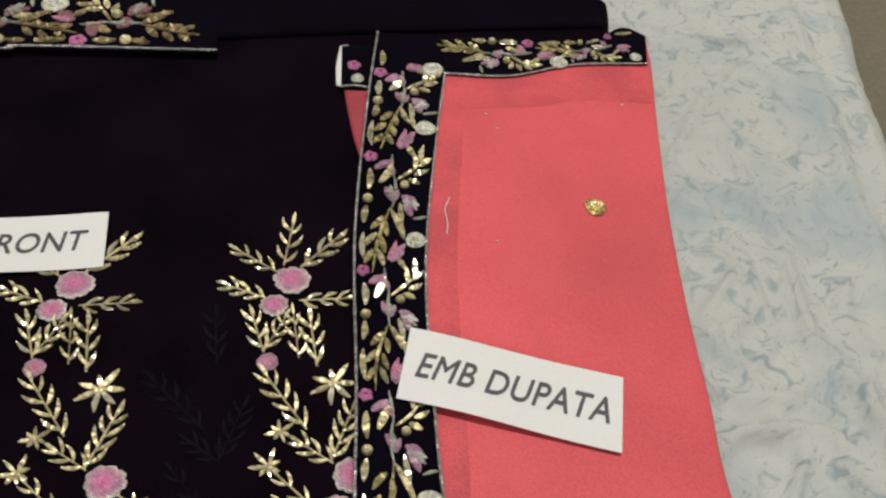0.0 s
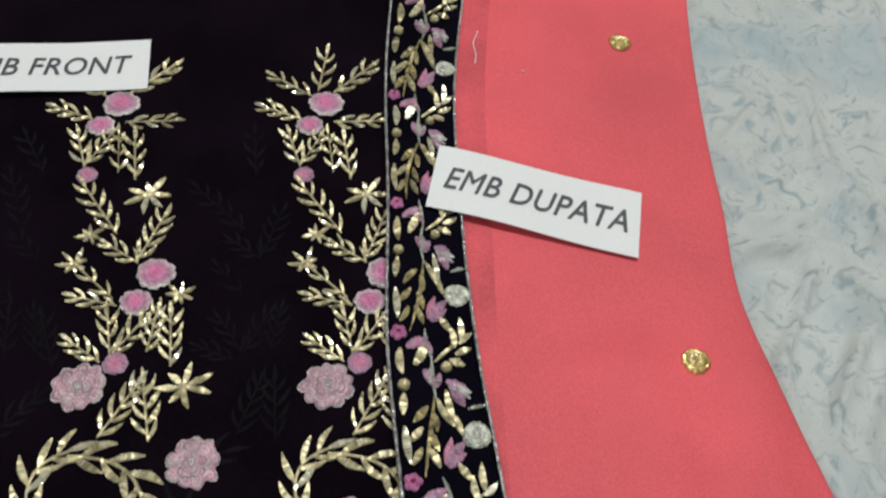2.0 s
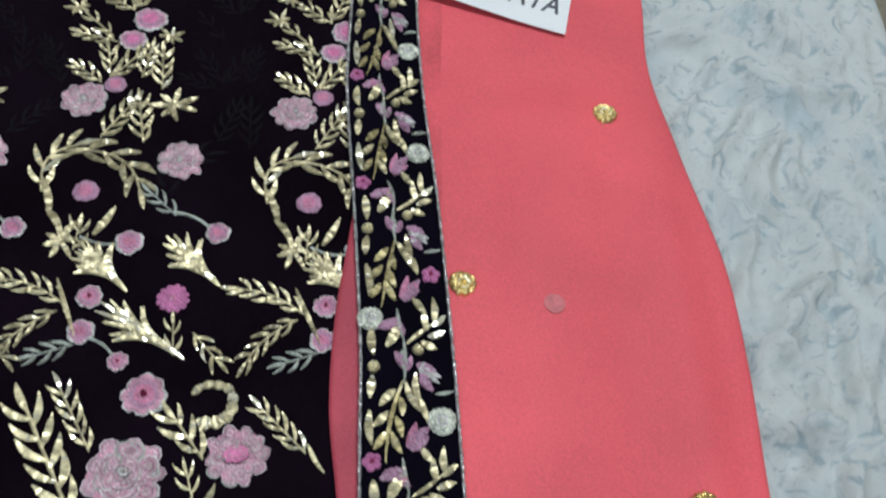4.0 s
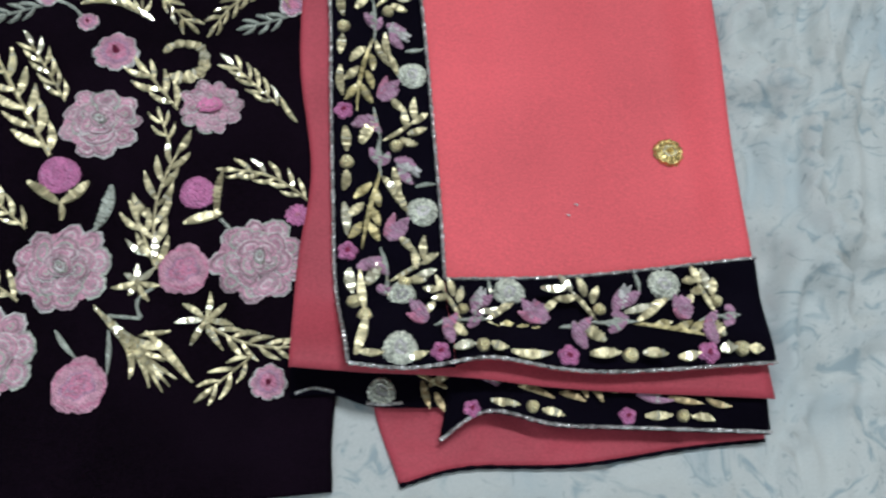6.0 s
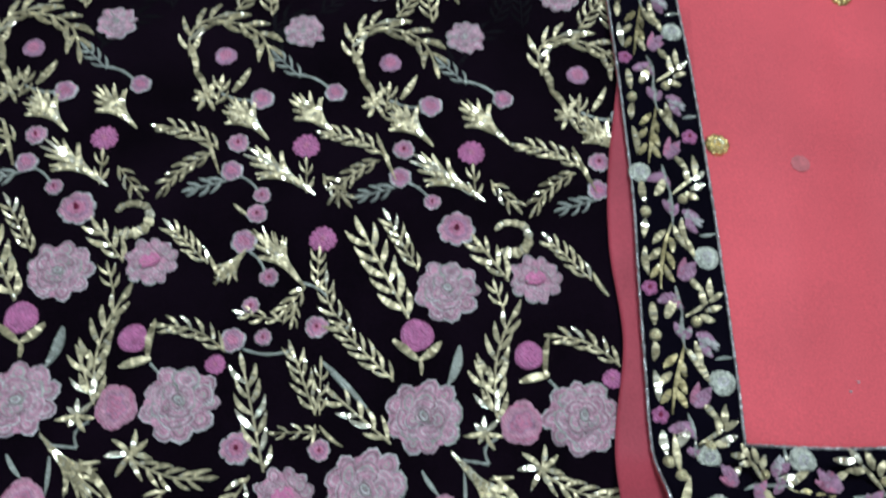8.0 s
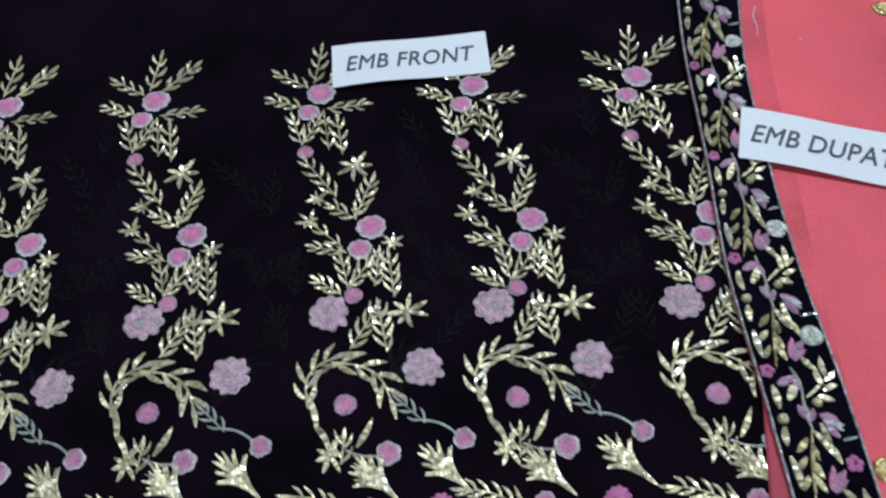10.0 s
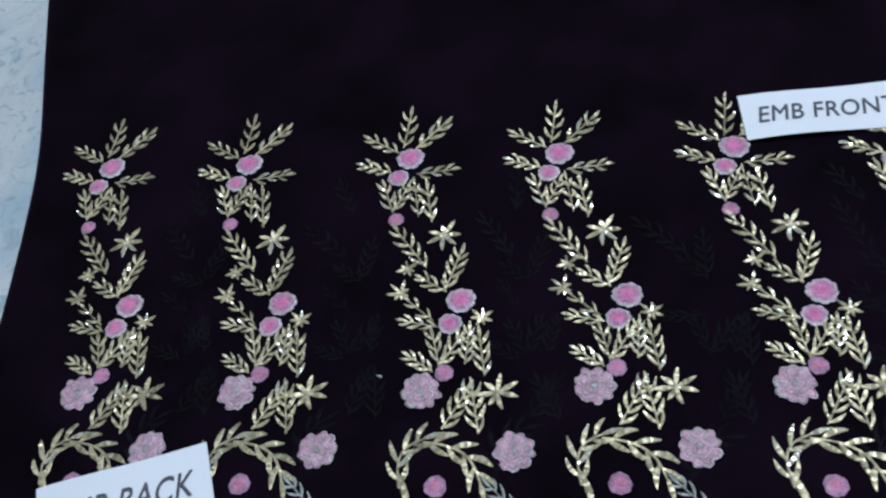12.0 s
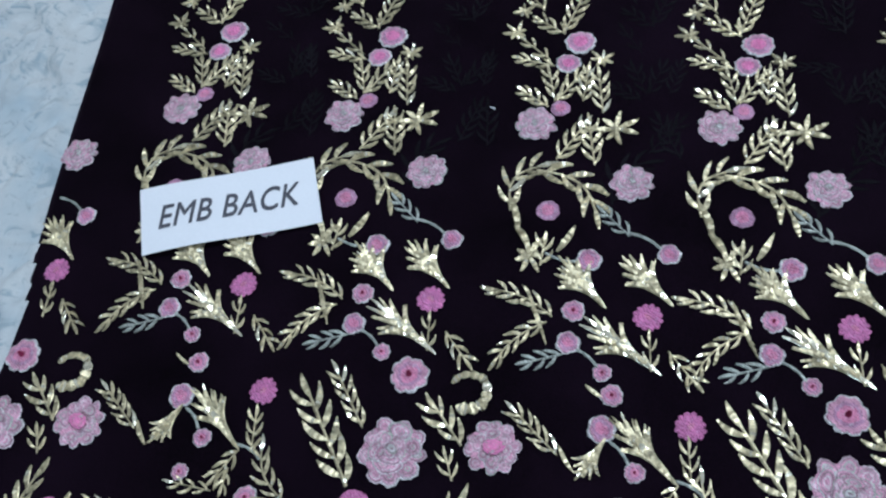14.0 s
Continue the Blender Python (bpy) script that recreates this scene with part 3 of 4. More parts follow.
    sprig(0.0018, -0.0623, -0.0317, -0.0505, 6, 0.0081, -0.1)
    sprig(-0.0007, -0.0652, -0.0231, -0.0907, 5, 0.0073, -0.1)
    leaf(-0.0032, -0.0502, 0.0084, -0.0768, 0.0024)
    flower(0.0112, -0.0580, 0.0057)
    bud(0.0104, -0.0747, 0.0059)
    flower(0.0273, -0.0878, 0.0045)
    stem(0.0132, -0.0771, 0.0251, -0.0856, 0.1)
    sprig(0.0087, -0.0807, -0.0097, -0.0877, 3, 0.0073, 0, 1)
    pompom(0.0458, -0.0576, 0.0071)
    plume(0.0532, -0.0856, 0.0181, -0.0627, 0.0161)
    sprig(0.0489, -0.0849, 0.0470, -0.0664, 2, 0.0062)
    sprig(0.0560, -0.0739, 0.0703, -0.0901, 3, 0.0074)


def band_layout():
    flower(-0.0001, -0.0025, 0.0094)
    rosette(-0.0033, -0.0358, 0.0158)
    curl(0.0269, -0.0057, 0.0078)
    plume(-0.1002, -0.0197, -0.1110, -0.0376, 0.0113)
    sprig(0.0259, -0.0291, 0.0098, -0.0079, 3, 0.0100)
    sprig(0.0233, -0.0439, 0.0191, -0.0310, 2, 0.0064)
    rosette_pink(0.0389, -0.0275, 0.0127)
    sprig(0.0656, -0.0261, 0.0435, -0.0041, 5, 0.0077)
    leaf(0.0662, -0.0224, 0.0730, -0.0339, 0.0023)
    sprig(-0.0205, -0.0511, -0.0477, -0.0031, 5, 0.0134)
    sprig(-0.0174, -0.0265, -0.0353, 0.0034, 5, 0.0083)
    flower(-0.0942, -0.0488, 0.0042)
    flower(-0.0864, -0.0643, 0.0041)
    flower(-0.0981, 0.0000, 0.0054)
    leaf(-0.1026, -0.0012, -0.1098, 0.0041, 0.0018)
    flower(-0.0878, -0.0339, 0.0047)
    bud(-0.1021, -0.0158, 0.0066)
    stem(-0.0986, -0.0211, -0.0902, -0.0311, 0.1)
    flower(-0.0626, -0.0578, 0.0056)
    bud(-0.0999, -0.0664, 0.0060)
    pompom(-0.0645, -0.0121, 0.0069)
    plume(-0.0701, -0.0382, -0.0959, -0.0108, 0.0141)
    sprig(-0.0645, -0.0391, -0.0656, -0.0183, 3, 0.0064)
    sprig(-0.0701, -0.0382, -0.0810, -0.0543, 3, 0.0068)
    sprig(-0.0784, -0.0559, -0.1003, -0.0525, 3, 0.0056)
    sprig(-0.0730, -0.0462, -0.0744, -0.0576, 2, 0.0056)
    stem(-0.0712, -0.0360, -0.0591, -0.0426, 0.1)
    sprig(-0.0462, -0.0581, -0.0609, -0.0313, 4, 0.0080, 0.15)
    leaf(-0.0602, -0.0577, -0.0473, -0.0590, 0.0022)
    sprig(-0.0253, -0.0819, -0.0519, -0.0578, 5, 0.0083)
    stem(-0.0476, -0.0562, -0.0510, -0.0591, 0.1)
    dome(-0.0162, -0.0592, 0.0078)
    leaf(-0.0269, -0.0626, -0.0146, -0.0717, 0.0044)
    leaf(-0.0050, -0.0622, -0.0146, -0.0717, 0.0044)
    leaf(-0.0141, -0.0709, -0.0131, -0.0786, 0.0022)
    leaf(0.0036, -0.0637, -0.0009, -0.0828, 0.0053, 1)
    sprig(0.0225, -0.0981, 0.0298, -0.0427, 7, 0.0111, 0.1)
    sprig(0.0220, -0.0966, 0.0121, -0.0736, 2, 0.0098)
    dome(0.0356, -0.0661, 0.0068)
    leaf(0.0446, -0.0569, 0.0435, -0.0768, 0.0034)
    leaf(0.0447, -0.0751, 0.0315, -0.0793, 0.0043)
    stem(0.0447, -0.0773, 0.0495, -0.0823, 0)
    sprig(0.0775, -0.0689, 0.0453, -0.0560, 5, 0.0079, -0.12)
    pompom(0.0736, -0.0752, 0.0048)
    rosette(-0.0108, -0.0977, 0.0178)
    rosette(0.0596, -0.0942, 0.0177)
    rosette(-0.0338, -0.1311, 0.0184)
    rosette_pink(-0.0680, -0.1357, 0.0129)
    tulip_rose(0.0324, -0.0981, 0.0094)
    tulip_rose(-0.0005, -0.1418, 0.0095)
    flower(0.0644, -0.1415, 0.0069)
    flower(-0.0554, -0.1149, 0.0050)
    flower(-0.0910, -0.1159, 0.0075)
    star(0.0162, -0.1032, 0.0089)
    stem(0.0218, -0.1054, 0.0185, -0.1171, -0.3)
    stem(0.0185, -0.1171, 0.0070, -0.1160, 0)
    plume(0.0018, -0.1126, 0.0294, -0.1408, 0.0140)
    leaf(0.0290, -0.1222, 0.0188, -0.1238, 0.0018)
    leaf(0.0210, -0.1225, 0.0377, -0.1411, 0.0036)
    leaf(0.0078, -0.1220, 0.0086, -0.1379, 0.0018, 1)
    leaf(-0.0104, -0.1217, -0.0025, -0.1319, 0.0023, 1)
    star(0.0415, -0.1179, 0.0092)
    sprig(0.0426, -0.1203, 0.0767, -0.1282, 5, 0.0089, -0.1)
    sprig(0.0585, -0.1314, 0.0413, -0.1464, 4, 0.0082)
    sprig(-0.0781, -0.1256, -0.0944, -0.0759, 7, 0.0106)
    sprig(-0.0588, -0.0994, -0.0729, -0.0683, 5, 0.0087)
    sprig(-0.0569, -0.0993, -0.0588, -0.0746, 3, 0.0060)
    sprig(-0.0246, -0.1104, -0.0536, -0.0881, 6, 0.0096)
    leaf(-0.0576, -0.0751, -0.0364, -0.0949, 0.0038, 1)
    stem(-0.0948, -0.0705, -0.0727, -0.0699, -0.1)
    sprig(-0.0560, -0.1068, -0.0770, -0.1086, 3, 0.0048)
    leaf(-0.0582, -0.1044, -0.0587, -0.1131, 0.0016)
    leaf(-0.0563, -0.1043, -0.0456, -0.1129, 0.0018)
    sprig(-0.0838, -0.1276, -0.0961, -0.1505, 4, 0.0091)


# ---------- the setting ----------
def slab(name, lo, hi, mat):
    bm = bmesh.new()
    bmesh.ops.create_cube(bm, size=1)
    for v in bm.verts:
        v.co = Vector([(a + b) / 2 + c * (b - a) for a, b, c in zip(lo, hi, v.co)])
    me = bpy.data.meshes.new(name)
    bm.to_mesh(me)
    bm.free()
    me.materials.append(mat)
    return tagged(new(name, me), kind="structure")


slab("floor", (-2.2, -2.2, -0.12), (2.2, 2.2, -0.012), FLOOR)
slab("wall_north", (-2.3, 2.2, -0.12), (2.3, 2.3, 2.6), PLASTER)
slab("wall_south", (-2.3, -2.3, -0.12), (2.3, -2.2, 2.6), PLASTER)
slab("wall_east", (2.2, -2.2, -0.12), (2.3, 2.2, 2.6), PLASTER)
slab("wall_west", (-2.3, -2.2, -0.12), (-2.2, 2.2, 2.6), PLASTER)
slab("ceiling", (-2.3, -2.3, 2.6), (2.3, 2.3, 2.7), PLASTER)

# ---------- the printed sheet ----------
def pressed(x, y):
    """The sheet is pressed flat under the fabrics and free to wrinkle beside them."""
    under = x > -0.585 - 0.27 * max(y, 0) and ((y > -0.23 and x < 0.11) or (y > -0.185 and x < 0.245))
    beside = max(0.0, (x - 0.245) / 0.04) if x > 0.245 else 0.25
    return -0.0006 if under else -0.0006 + 0.022 * min(beside, 1)


# where the dupatta drags the sheet into creases: two ends, height, width
CREASES = ((0.266, -0.045, 0.307, 0.004, 0.006, 0.0035), (0.270, -0.044, 0.325, -0.018, 0.006, 0.004), (0.271, -0.051, 0.300, -0.058, 0.004, 0.003), (0.335, -0.020, 0.385, -0.004, 0.007, 0.005),
           (0.264, -0.081, 0.300, -0.118, 0.005, 0.004), (0.325, -0.052, 0.360, -0.090, 0.006, 0.005), (0.285, 0.03, 0.34, 0.06, 0.005, 0.005), (0.30, -0.14, 0.38, -0.17, 0.006, 0.006))


def sheet_fold(x, y):
    """A soft fold that runs along the free edge."""
    if y < 0.1:
        h = 0.0
        for ax, ay, bx, by, tall, wide in CREASES:
            px, py, dx, dy = x - ax, y - ay, bx - ax, by - ay
            n = dx * dx + dy * dy
            t = min(max((px * dx + py * dy) / n, 0), 1)
            gap = math.hypot(px - t * dx, py - t * dy)
            h += tall * math.sin(math.pi * (0.15 + 0.8 * t)) * math.exp(-(gap / wide) ** 2)
        return h
    a, b = x - (0.3805 + (y - 0.406) * 0.125), x - (0.405 + (y - 0.406) * 0.15)
    return min(1, (y - 0.1) / 0.1) * (0.004 * math.exp(-(a / 0.007) ** 2) + 0.003 * math.exp(-(b / 0.005) ** 2))


def sheet_ease(x, y):
    """The sheet is drawn smoother towards its far end and along its free edge."""
    far = min(1.0, max(0.0, (y - 0.12) / 0.16))
    edge = min(1.0, max(0.0, (x - 0.34) / 0.05))
    return (1 - 0.6 * far) * (1 - 0.75 * edge)


sheet = cloth("bed_sheet", [(-1.4, -0.9), (-1.4, 0.0), (-1.4, 0.9)], [(0.44, -0.9), (0.42, -0.3), (0.405, 0.2), (0.428, 0.47), (0.452, 0.59), (0.50, 0.9)],
              [(-1.4, 0.9), (0.50, 0.9)], [(-1.4, -0.9), (0.44, -0.9)], -0.012, 0.010, SHEET, 560, 540, 0.0052, 9.0, None, "", 0.012, 0.0, 2.2, sheet_fold, pressed, sheet_ease)
tagged(sheet, "white cotton bed sheet printed with pale blue-grey sprigs, softly creased", "bed sheet")

# ---------- the velvet shirt panel ----------
LEFT_EDGE = [(-0.575, -0.20), (-0.583, -0.10), (-0.5895, -0.01), (-0.600, 0.06), (-0.6085, 0.12), (-0.6205, 0.215), (-0.641, 0.325), (-0.681, 0.452), (-0.735, 0.62)]


def left_edge(y):
    for (xa, ya), (xb, yb) in zip(LEFT_EDGE, LEFT_EDGE[1:]):
        if ya <= y <= yb:
            return xa + (xb - xa) * (y - ya) / (yb - ya)
    return LEFT_EDGE[0][0]


shirt = new("velvet_shirt_panel")
tagged(shirt, "dark plum velvet shirt panel with gold and pink floral embroidery", "fabric")
cloth("velvet", LEFT_EDGE, [(0.087, -0.180), (0.088, -0.15), (0.10, -0.05), (0.13, 0.1), (0.18, 0.3), (0.255, 0.53), (0.262, 0.62)],
      [(-0.735, 0.62), (-0.3, 0.62), (0.262, 0.62)], [(-0.575, -0.200), (-0.3, -0.202), (-0.0625, -0.1904), (0.03, -0.184), (0.087, -0.180)],
      0.0, 0.003, VELVET, 200, 190, 0.0004, 14.0, shirt, "", 0.004)
TOP = 0.0032


def on_shirt(x, y, reach):
    return x > left_edge(y) + reach * 0.45 and x - min(reach, 0.02) < 0.080


MOTIFS = []
column_layout()
column = MOTIFS
# foot of each column, its lean against the first one, the shift of its lowest part, and its stretch
for cx, cy, lean, foot, stretch in ((-0.636, 0.086, -0.05, 0.012, 0.0), (-0.530, 0.0885, -0.05, 0.012, 0.03), (-0.4315, 0.0905, -0.03, 0.011, 0.01), (-0.3247, 0.0922, 0.0, 0.0078, 0.0),
                                    (-0.2306, 0.0965, 0.020, 0.004, -0.026), (-0.1283, 0.0983, 0.05, 0.004, -0.034), (-0.0400, 0.0999, 0.10, 0.0, -0.033), (0.0609, 0.0989, 0.12, -0.001, -0.014)):
    def place(x, y):
        k = lean * max(0, y - 0.02) + (foot if y < -0.052 else 0)
        return cx + x + k, cy + y + stretch * max(0, y - 0.05), TOP, -lean * 0.6 if y > 0.03 else 0.0
    embroider(column, shirt, place, (lambda x, y, r: y < 0.13 and on_shirt(x, y, r)) if cx < -0.6 else on_shirt)
# faint sprigs of the layer beneath, pressed into the pile between the columns
PRESSED = material("pressed_pile", (0.0062, 0.0054, 0.0072), 0.85, 0, 0.5, 1500, 60, 0.3, spec=0.05)
ghosts = [(mo[1], mo[2], mo[3]) for mo in column if mo[0] == "leaf_sprig" and -0.01 < mo[3] < 0.17][:14]
pile_verts, pile_faces = [], []
for cx, lean in ((-0.478, -0.03), (-0.378, -0.01), (-0.278, 0.012), (-0.180, 0.04), (-0.084, 0.07), (0.012, 0.1)):
    for k, (me, gx, gy) in enumerate(ghosts):
        if (k * 7 + int(cx * 1000)) % 5 == 0:
            continue
        m = Matrix.LocRotScale((cx + gx * 0.8 + lean * gy, 0.10 + gy, TOP - 0.0003), Euler((0, 0, random.uniform(-0.3, 0.3))), (1, 1, 0.4))
        first = len(pile_verts)
        pile_verts += [m @ v.co for v in me.vertices]
        pile_faces += [tuple(first + i for i in f.vertices) for f in me.polygons]
tagged(mesh_object("pressed_pile", pile_verts, pile_faces, [PRESSED], shirt, "faint sprig pattern pressed into the velvet pile"), kind="stuff")
MOTIFS = []
band_layout()
band = MOTIFS
for bx, by, grow, turn, skew in ((-0.5765, -0.0180, 1.08, 0.08, 0.09), (-0.3776, -0.0045, 1.07, 0.08, 0.09), (-0.1853, 0.0000, 1.01, 0.065, 0.06), (0.0, 0.0, 1.0, 0.0, 0.0)):
    embroider(band, shirt, lambda x, y: (bx + grow * x - turn * y, by + (1.5 * grow - 0.5) * y + skew * (min(x, 0) - 0.5 * max(x, 0)), TOP, (turn + skew) * 0.5), on_shirt)


# ---------- embroidered borders ----------
def heap(x, y):
    """The folded hem lies higher than the rest, most at the corner."""
    t = min(max((-0.108 - y) / 0.030, 0), 1)
    return 0.017 * t * t * (3 - 2 * t) * (1 - 0.65 * min(max((x - 0.11) / 0.14, 0), 1))


def soft(x, y):
    """Soft lengthwise folds of the chiffon, none under the borders or the paper slip."""
    def ease(t):
        t = min(max(t, 0), 1)
        return t * t * (3 - 2 * t)
    mask = ease((x - 0.142) / 0.025) * ease((0.250 - x) / 0.02) * ease((y + 0.098) / 0.03) * ease((0.465 - y) / 0.03) * (1 - ease((y - 0.15) / 0.03) * ease((0.33 - y) / 0.03))
    return 0.0028 * mask * (0.60 + noise.noise(Vector((x * 24, y * 4.5, 1.7))) + 0.15 * noise.noise(Vector((x * 55, y * 10, 5.7))))


def heap_low(x, y):
    return 0.006 * min(max((x - 0.118) / 0.03, 0), 1) * (1 - 0.5 * min(max((x - 0.17) / 0.08, 0), 1))


def make_border(parent, knots, width_at, z, part="all", lift=flat, dimmed=False, swap=None):
    """Stitches the border's repeat between each pair of knots. width_at(s) gives outer and inner points there.
    At the knot named swap the disc and the blossom change places."""
    def spot(s, w):
        o, i = width_at(s)
        return o.lerp(i, w)
    def chain(name, mat, blades, gold2=BRIGHT):
        st = Stitch()
        origin = spot(*blades[0][0])
        for a, b, wd, m in blades:
            st.blade((spot(*a) - origin)[:2], (spot(*b) - origin)[:2], wd * 1.2, m)
        pair = [mat, gold2]
        # darker threads paint in the weaker light on the far sleeve border
        if dimmed:
            pair = [{GOLD: BRONZE, OLD_GOLD: BRONZE, BRIGHT: GOLD, LILAC: ROSE, MAGENTA: ROSE, SILVER: GREY}.get(m, m) for m in pair]
        ob = new(name, st.mesh(name, pair))
        ob.parent = parent
        ob.location = (origin.x, origin.y, z + lift(origin.x, origin.y))
    def leaves(mat, blades, gold2=BRIGHT):
        for b in blades:
            chain("leaf", mat, [b], gold2)
    def boss(kind, s, w, r):
        p = spot(s, w)
        ob = new(FLOWER_NAMES[kind], random.choice(BLOSSOMS[kind]))
        ob.parent = parent
        ob.matrix_basis = Matrix.LocRotScale((p.x, p.y, z + lift(p.x, p.y)), Euler((0, 0, random.uniform(0, 6))), (r, r, 0.010))
    for a, b in zip(knots, knots[1:]):
        def S(u):
            return a + (b - a) * u
        def blade(u0, w0, u1, w1, wd, m=0):
            return ((S(u0), w0), (S(u1), w1), wd, m)
        W = (spot(S(0.5), 1) - spot(S(0.5), 0)).length
        boss("bloom" if a == swap else "disc", S(0.0), 0.83, W * (0.11 if a == swap else 0.150))
        boss("disc" if a == swap else "bloom", S(0.33 if a == swap else 0.28), 0.12, W * (0.145 if a == swap else 0.10))
        boss("bead", S(0.66), 0.14, W * 0.068)
        bright = lambda p: 1 if random.random() < p else 0
        # the string of lens leaves along the outer edge
        chain("bead_string", GOLD, ([] if part == "outer" else [blade(-0.06, 0.10, 0.17, 0.12, W * 0.085, bright(0.2))]) + [blade(0.40, 0.13, 0.58, 0.14, W * 0.095, bright(0.3)), blade(0.72, 0.13, 0.86, 0.10, W * 0.09)])
        if part == "outer":
            chain("leaf_sprig", BRONZE, [blade(-0.10, 0.62, 0.22, 0.36, W * 0.04), blade(-0.02, 0.56, 0.02, 0.30, W * 0.08), blade(0.06, 0.50, 0.12, 0.26, W * 0.08), blade(0.02, 0.54, 0.20, 0.62, W * 0.08)], GOLD)
            chain("tulip", LILAC, [blade(0.34, 0.44, 0.52, 0.36, W * 0.10, 1), blade(0.36, 0.36, 0.60, 0.30, W * 0.08)], SILVER)
            leaves(BRONZE, [blade(0.58, 0.34, 0.80, 0.28, W * 0.07), blade(0.84, 0.34, 1.0, 0.26, W * 0.07)], GOLD)
            continue
        # a pink tulip beside the disc, with a leaf that trails from it
        chain("tulip", LILAC, [blade(0.18, 0.47, 0.05, 0.69, W * 0.13), blade(0.20, 0.50, 0.12, 0.68, W * 0.10), blade(0.17, 0.47, 0.02, 0.56, W * 0.09, 1)], PINK)
        leaves(GOLD, [blade(0.18, 0.60, 0.28, 0.71, W * 0.075)])
        # a lilac tulip by the outer string, a broad leaf across it
        chain("tulip", LILAC, [blade(0.39, 0.20, 0.33, 0.44, W * 0.12), blade(0.34, 0.36, 0.44, 0.48, W * 0.09)], PINK)
        leaves(GOLD, [blade(0.52, 0.28, 0.36, 0.43, W * 0.11, bright(0.3))])
        # the main stalk
        leaves(GREY, [blade(0.26, 0.42, 0.48, 0.47, W * 0.04), blade(0.46, 0.47, 0.76, 0.46, W * 0.04)])
        # the sprig by the inner edge
        chain("leaf_sprig", GOLD, [blade(0.50, 0.50, 0.36, 0.80, W * 0.04), blade(0.40, 0.74, 0.26, 0.72, W * 0.075, bright(0.2)), blade(0.34, 0.82, 0.18, 0.83, W * 0.075, bright(0.2)),
                                   blade(0.37, 0.80, 0.30, 0.95, W * 0.07, bright(0.2)), blade(0.45, 0.74, 0.41, 0.92, W * 0.075, bright(0.3)), blade(0.49, 0.67, 0.53, 0.82, W * 0.08, bright(0.3))])
        boss("bead", S(0.54), 0.62, W * 0.062)
        # a tulip of dusty thread in the middle
        chain("tulip", LILAC, [blade(0.56, 0.37, 0.68, 0.48, W * 0.10), blade(0.59, 0.54, 0.68, 0.49, W * 0.08), blade(0.55, 0.44, 0.68, 0.47, W * 0.08, 1)], GREY)
        if part == "start":
            continue
        # a lilac flower with a silver heart, and its tendril
        chain("tulip", LILAC, [blade(0.64, 0.60, 0.68, 0.79, W * 0.11), blade(0.68, 0.62, 0.72, 0.84, W * 0.10, 1), blade(0.70, 0.64, 0.81, 0.75, W * 0.11), blade(0.66, 0.62, 0.76, 0.82, W * 0.07, 1)], SILVER)
        leaves(GREY, [blade(0.83, 0.78, 0.81, 0.97, W * 0.035)])
        # long leaves that lean to the next disc
        leaves(GOLD, [blade(0.76, 0.47, 0.94, 0.61, W * 0.075), blade(0.70, 0.58, 0.91, 0.62, W * 0.075, bright(0.2)), blade(0.87, 0.62, 1.00, 0.68, W * 0.07, bright(0.2))])
        # the fern
        chain("leaf_sprig", OLD_GOLD, [blade(0.74, 0.45, 1.25, 0.25, W * 0.045), blade(0.81, 0.36, 0.91, 0.20, W * 0.085, bright(0.25)), blade(0.95, 0.28, 1.04, 0.13, W * 0.085, bright(0.25)), blade(1.08, 0.25, 1.18, 0.14, W * 0.08),
                                       blade(0.86, 0.41, 0.97, 0.43, W * 0.075), blade(0.98, 0.36, 1.10, 0.42, W * 0.08), blade(1.08, 0.32, 1.20, 0.41, W * 0.08, bright(0.2))], GOLD)


def line_at(points, y, axis=1):
    """The point of a broken line where its given coordinate is y."""
    for a, b in zip(points, points[1:]):
        lo, hi = sorted((a[axis], b[axis]))
        if lo <= y <= hi:
            t = (y - a[axis]) / (b[axis] - a[axis])
            return Vector((a[0] + (b[0] - a[0]) * t, a[1] + (b[1] - a[1]) * t, 0))
    e = min((points[0], points[-1]), key=lambda p: abs(p[axis] - y))
    return Vector((*e, 0))


# ---------- the dupatta ----------
dupatta = new("folded_dupatta")
tagged(dupatta, "folded coral chiffon dupatta with a dark embroidered velvet border", "dupatta")
OUTER = [(0.092, -0.1415), (0.0908, -0.132), (0.0879, -0.103), (0.0873, -0.075), (0.0865, -0.023), (0.0862, 0.018), (0.0825, 0.085), (0.0775, 0.155), (0.0772, 0.19), (0.0788, 0.25), (0.0788, 0.32), (0.0815, 0.375), (0.0895, 0.46), (0.0970, 0.523)]
INNER = [(0.1290, -0.1044), (0.1287, -0.0742), (0.1270, -0.0212), (0.1255, 0.02), (0.1212, 0.0968), (0.1155, 0.165), (0.1135, 0.235), (0.1155, 0.3245), (0.128, 0.42), (0.1377, 0.4806)]
RIGHT = [(0.2516, -0.140), (0.2540, -0.096), (0.2548, -0.045), (0.2585, 0.015), (0.2582, 0.068), (0.2480, 0.13), (0.2400, 0.19), (0.2440, 0.2415), (0.2470, 0.29), (0.2540, 0.358), (0.2650, 0.431), (0.2755, 0.493), (0.279, 0.527)]
TOP_OUT = [(0.0970, 0.523), (0.1126, 0.5185), (0.166, 0.5211), (0.204, 0.5168), (0.2394, 0.520), (0.264, 0.536), (0.279, 0.527)]
TOP_IN = [(0.1377, 0.4806), (0.1797, 0.4795), (0.2231, 0.4925), (0.2730, 0.4954)]
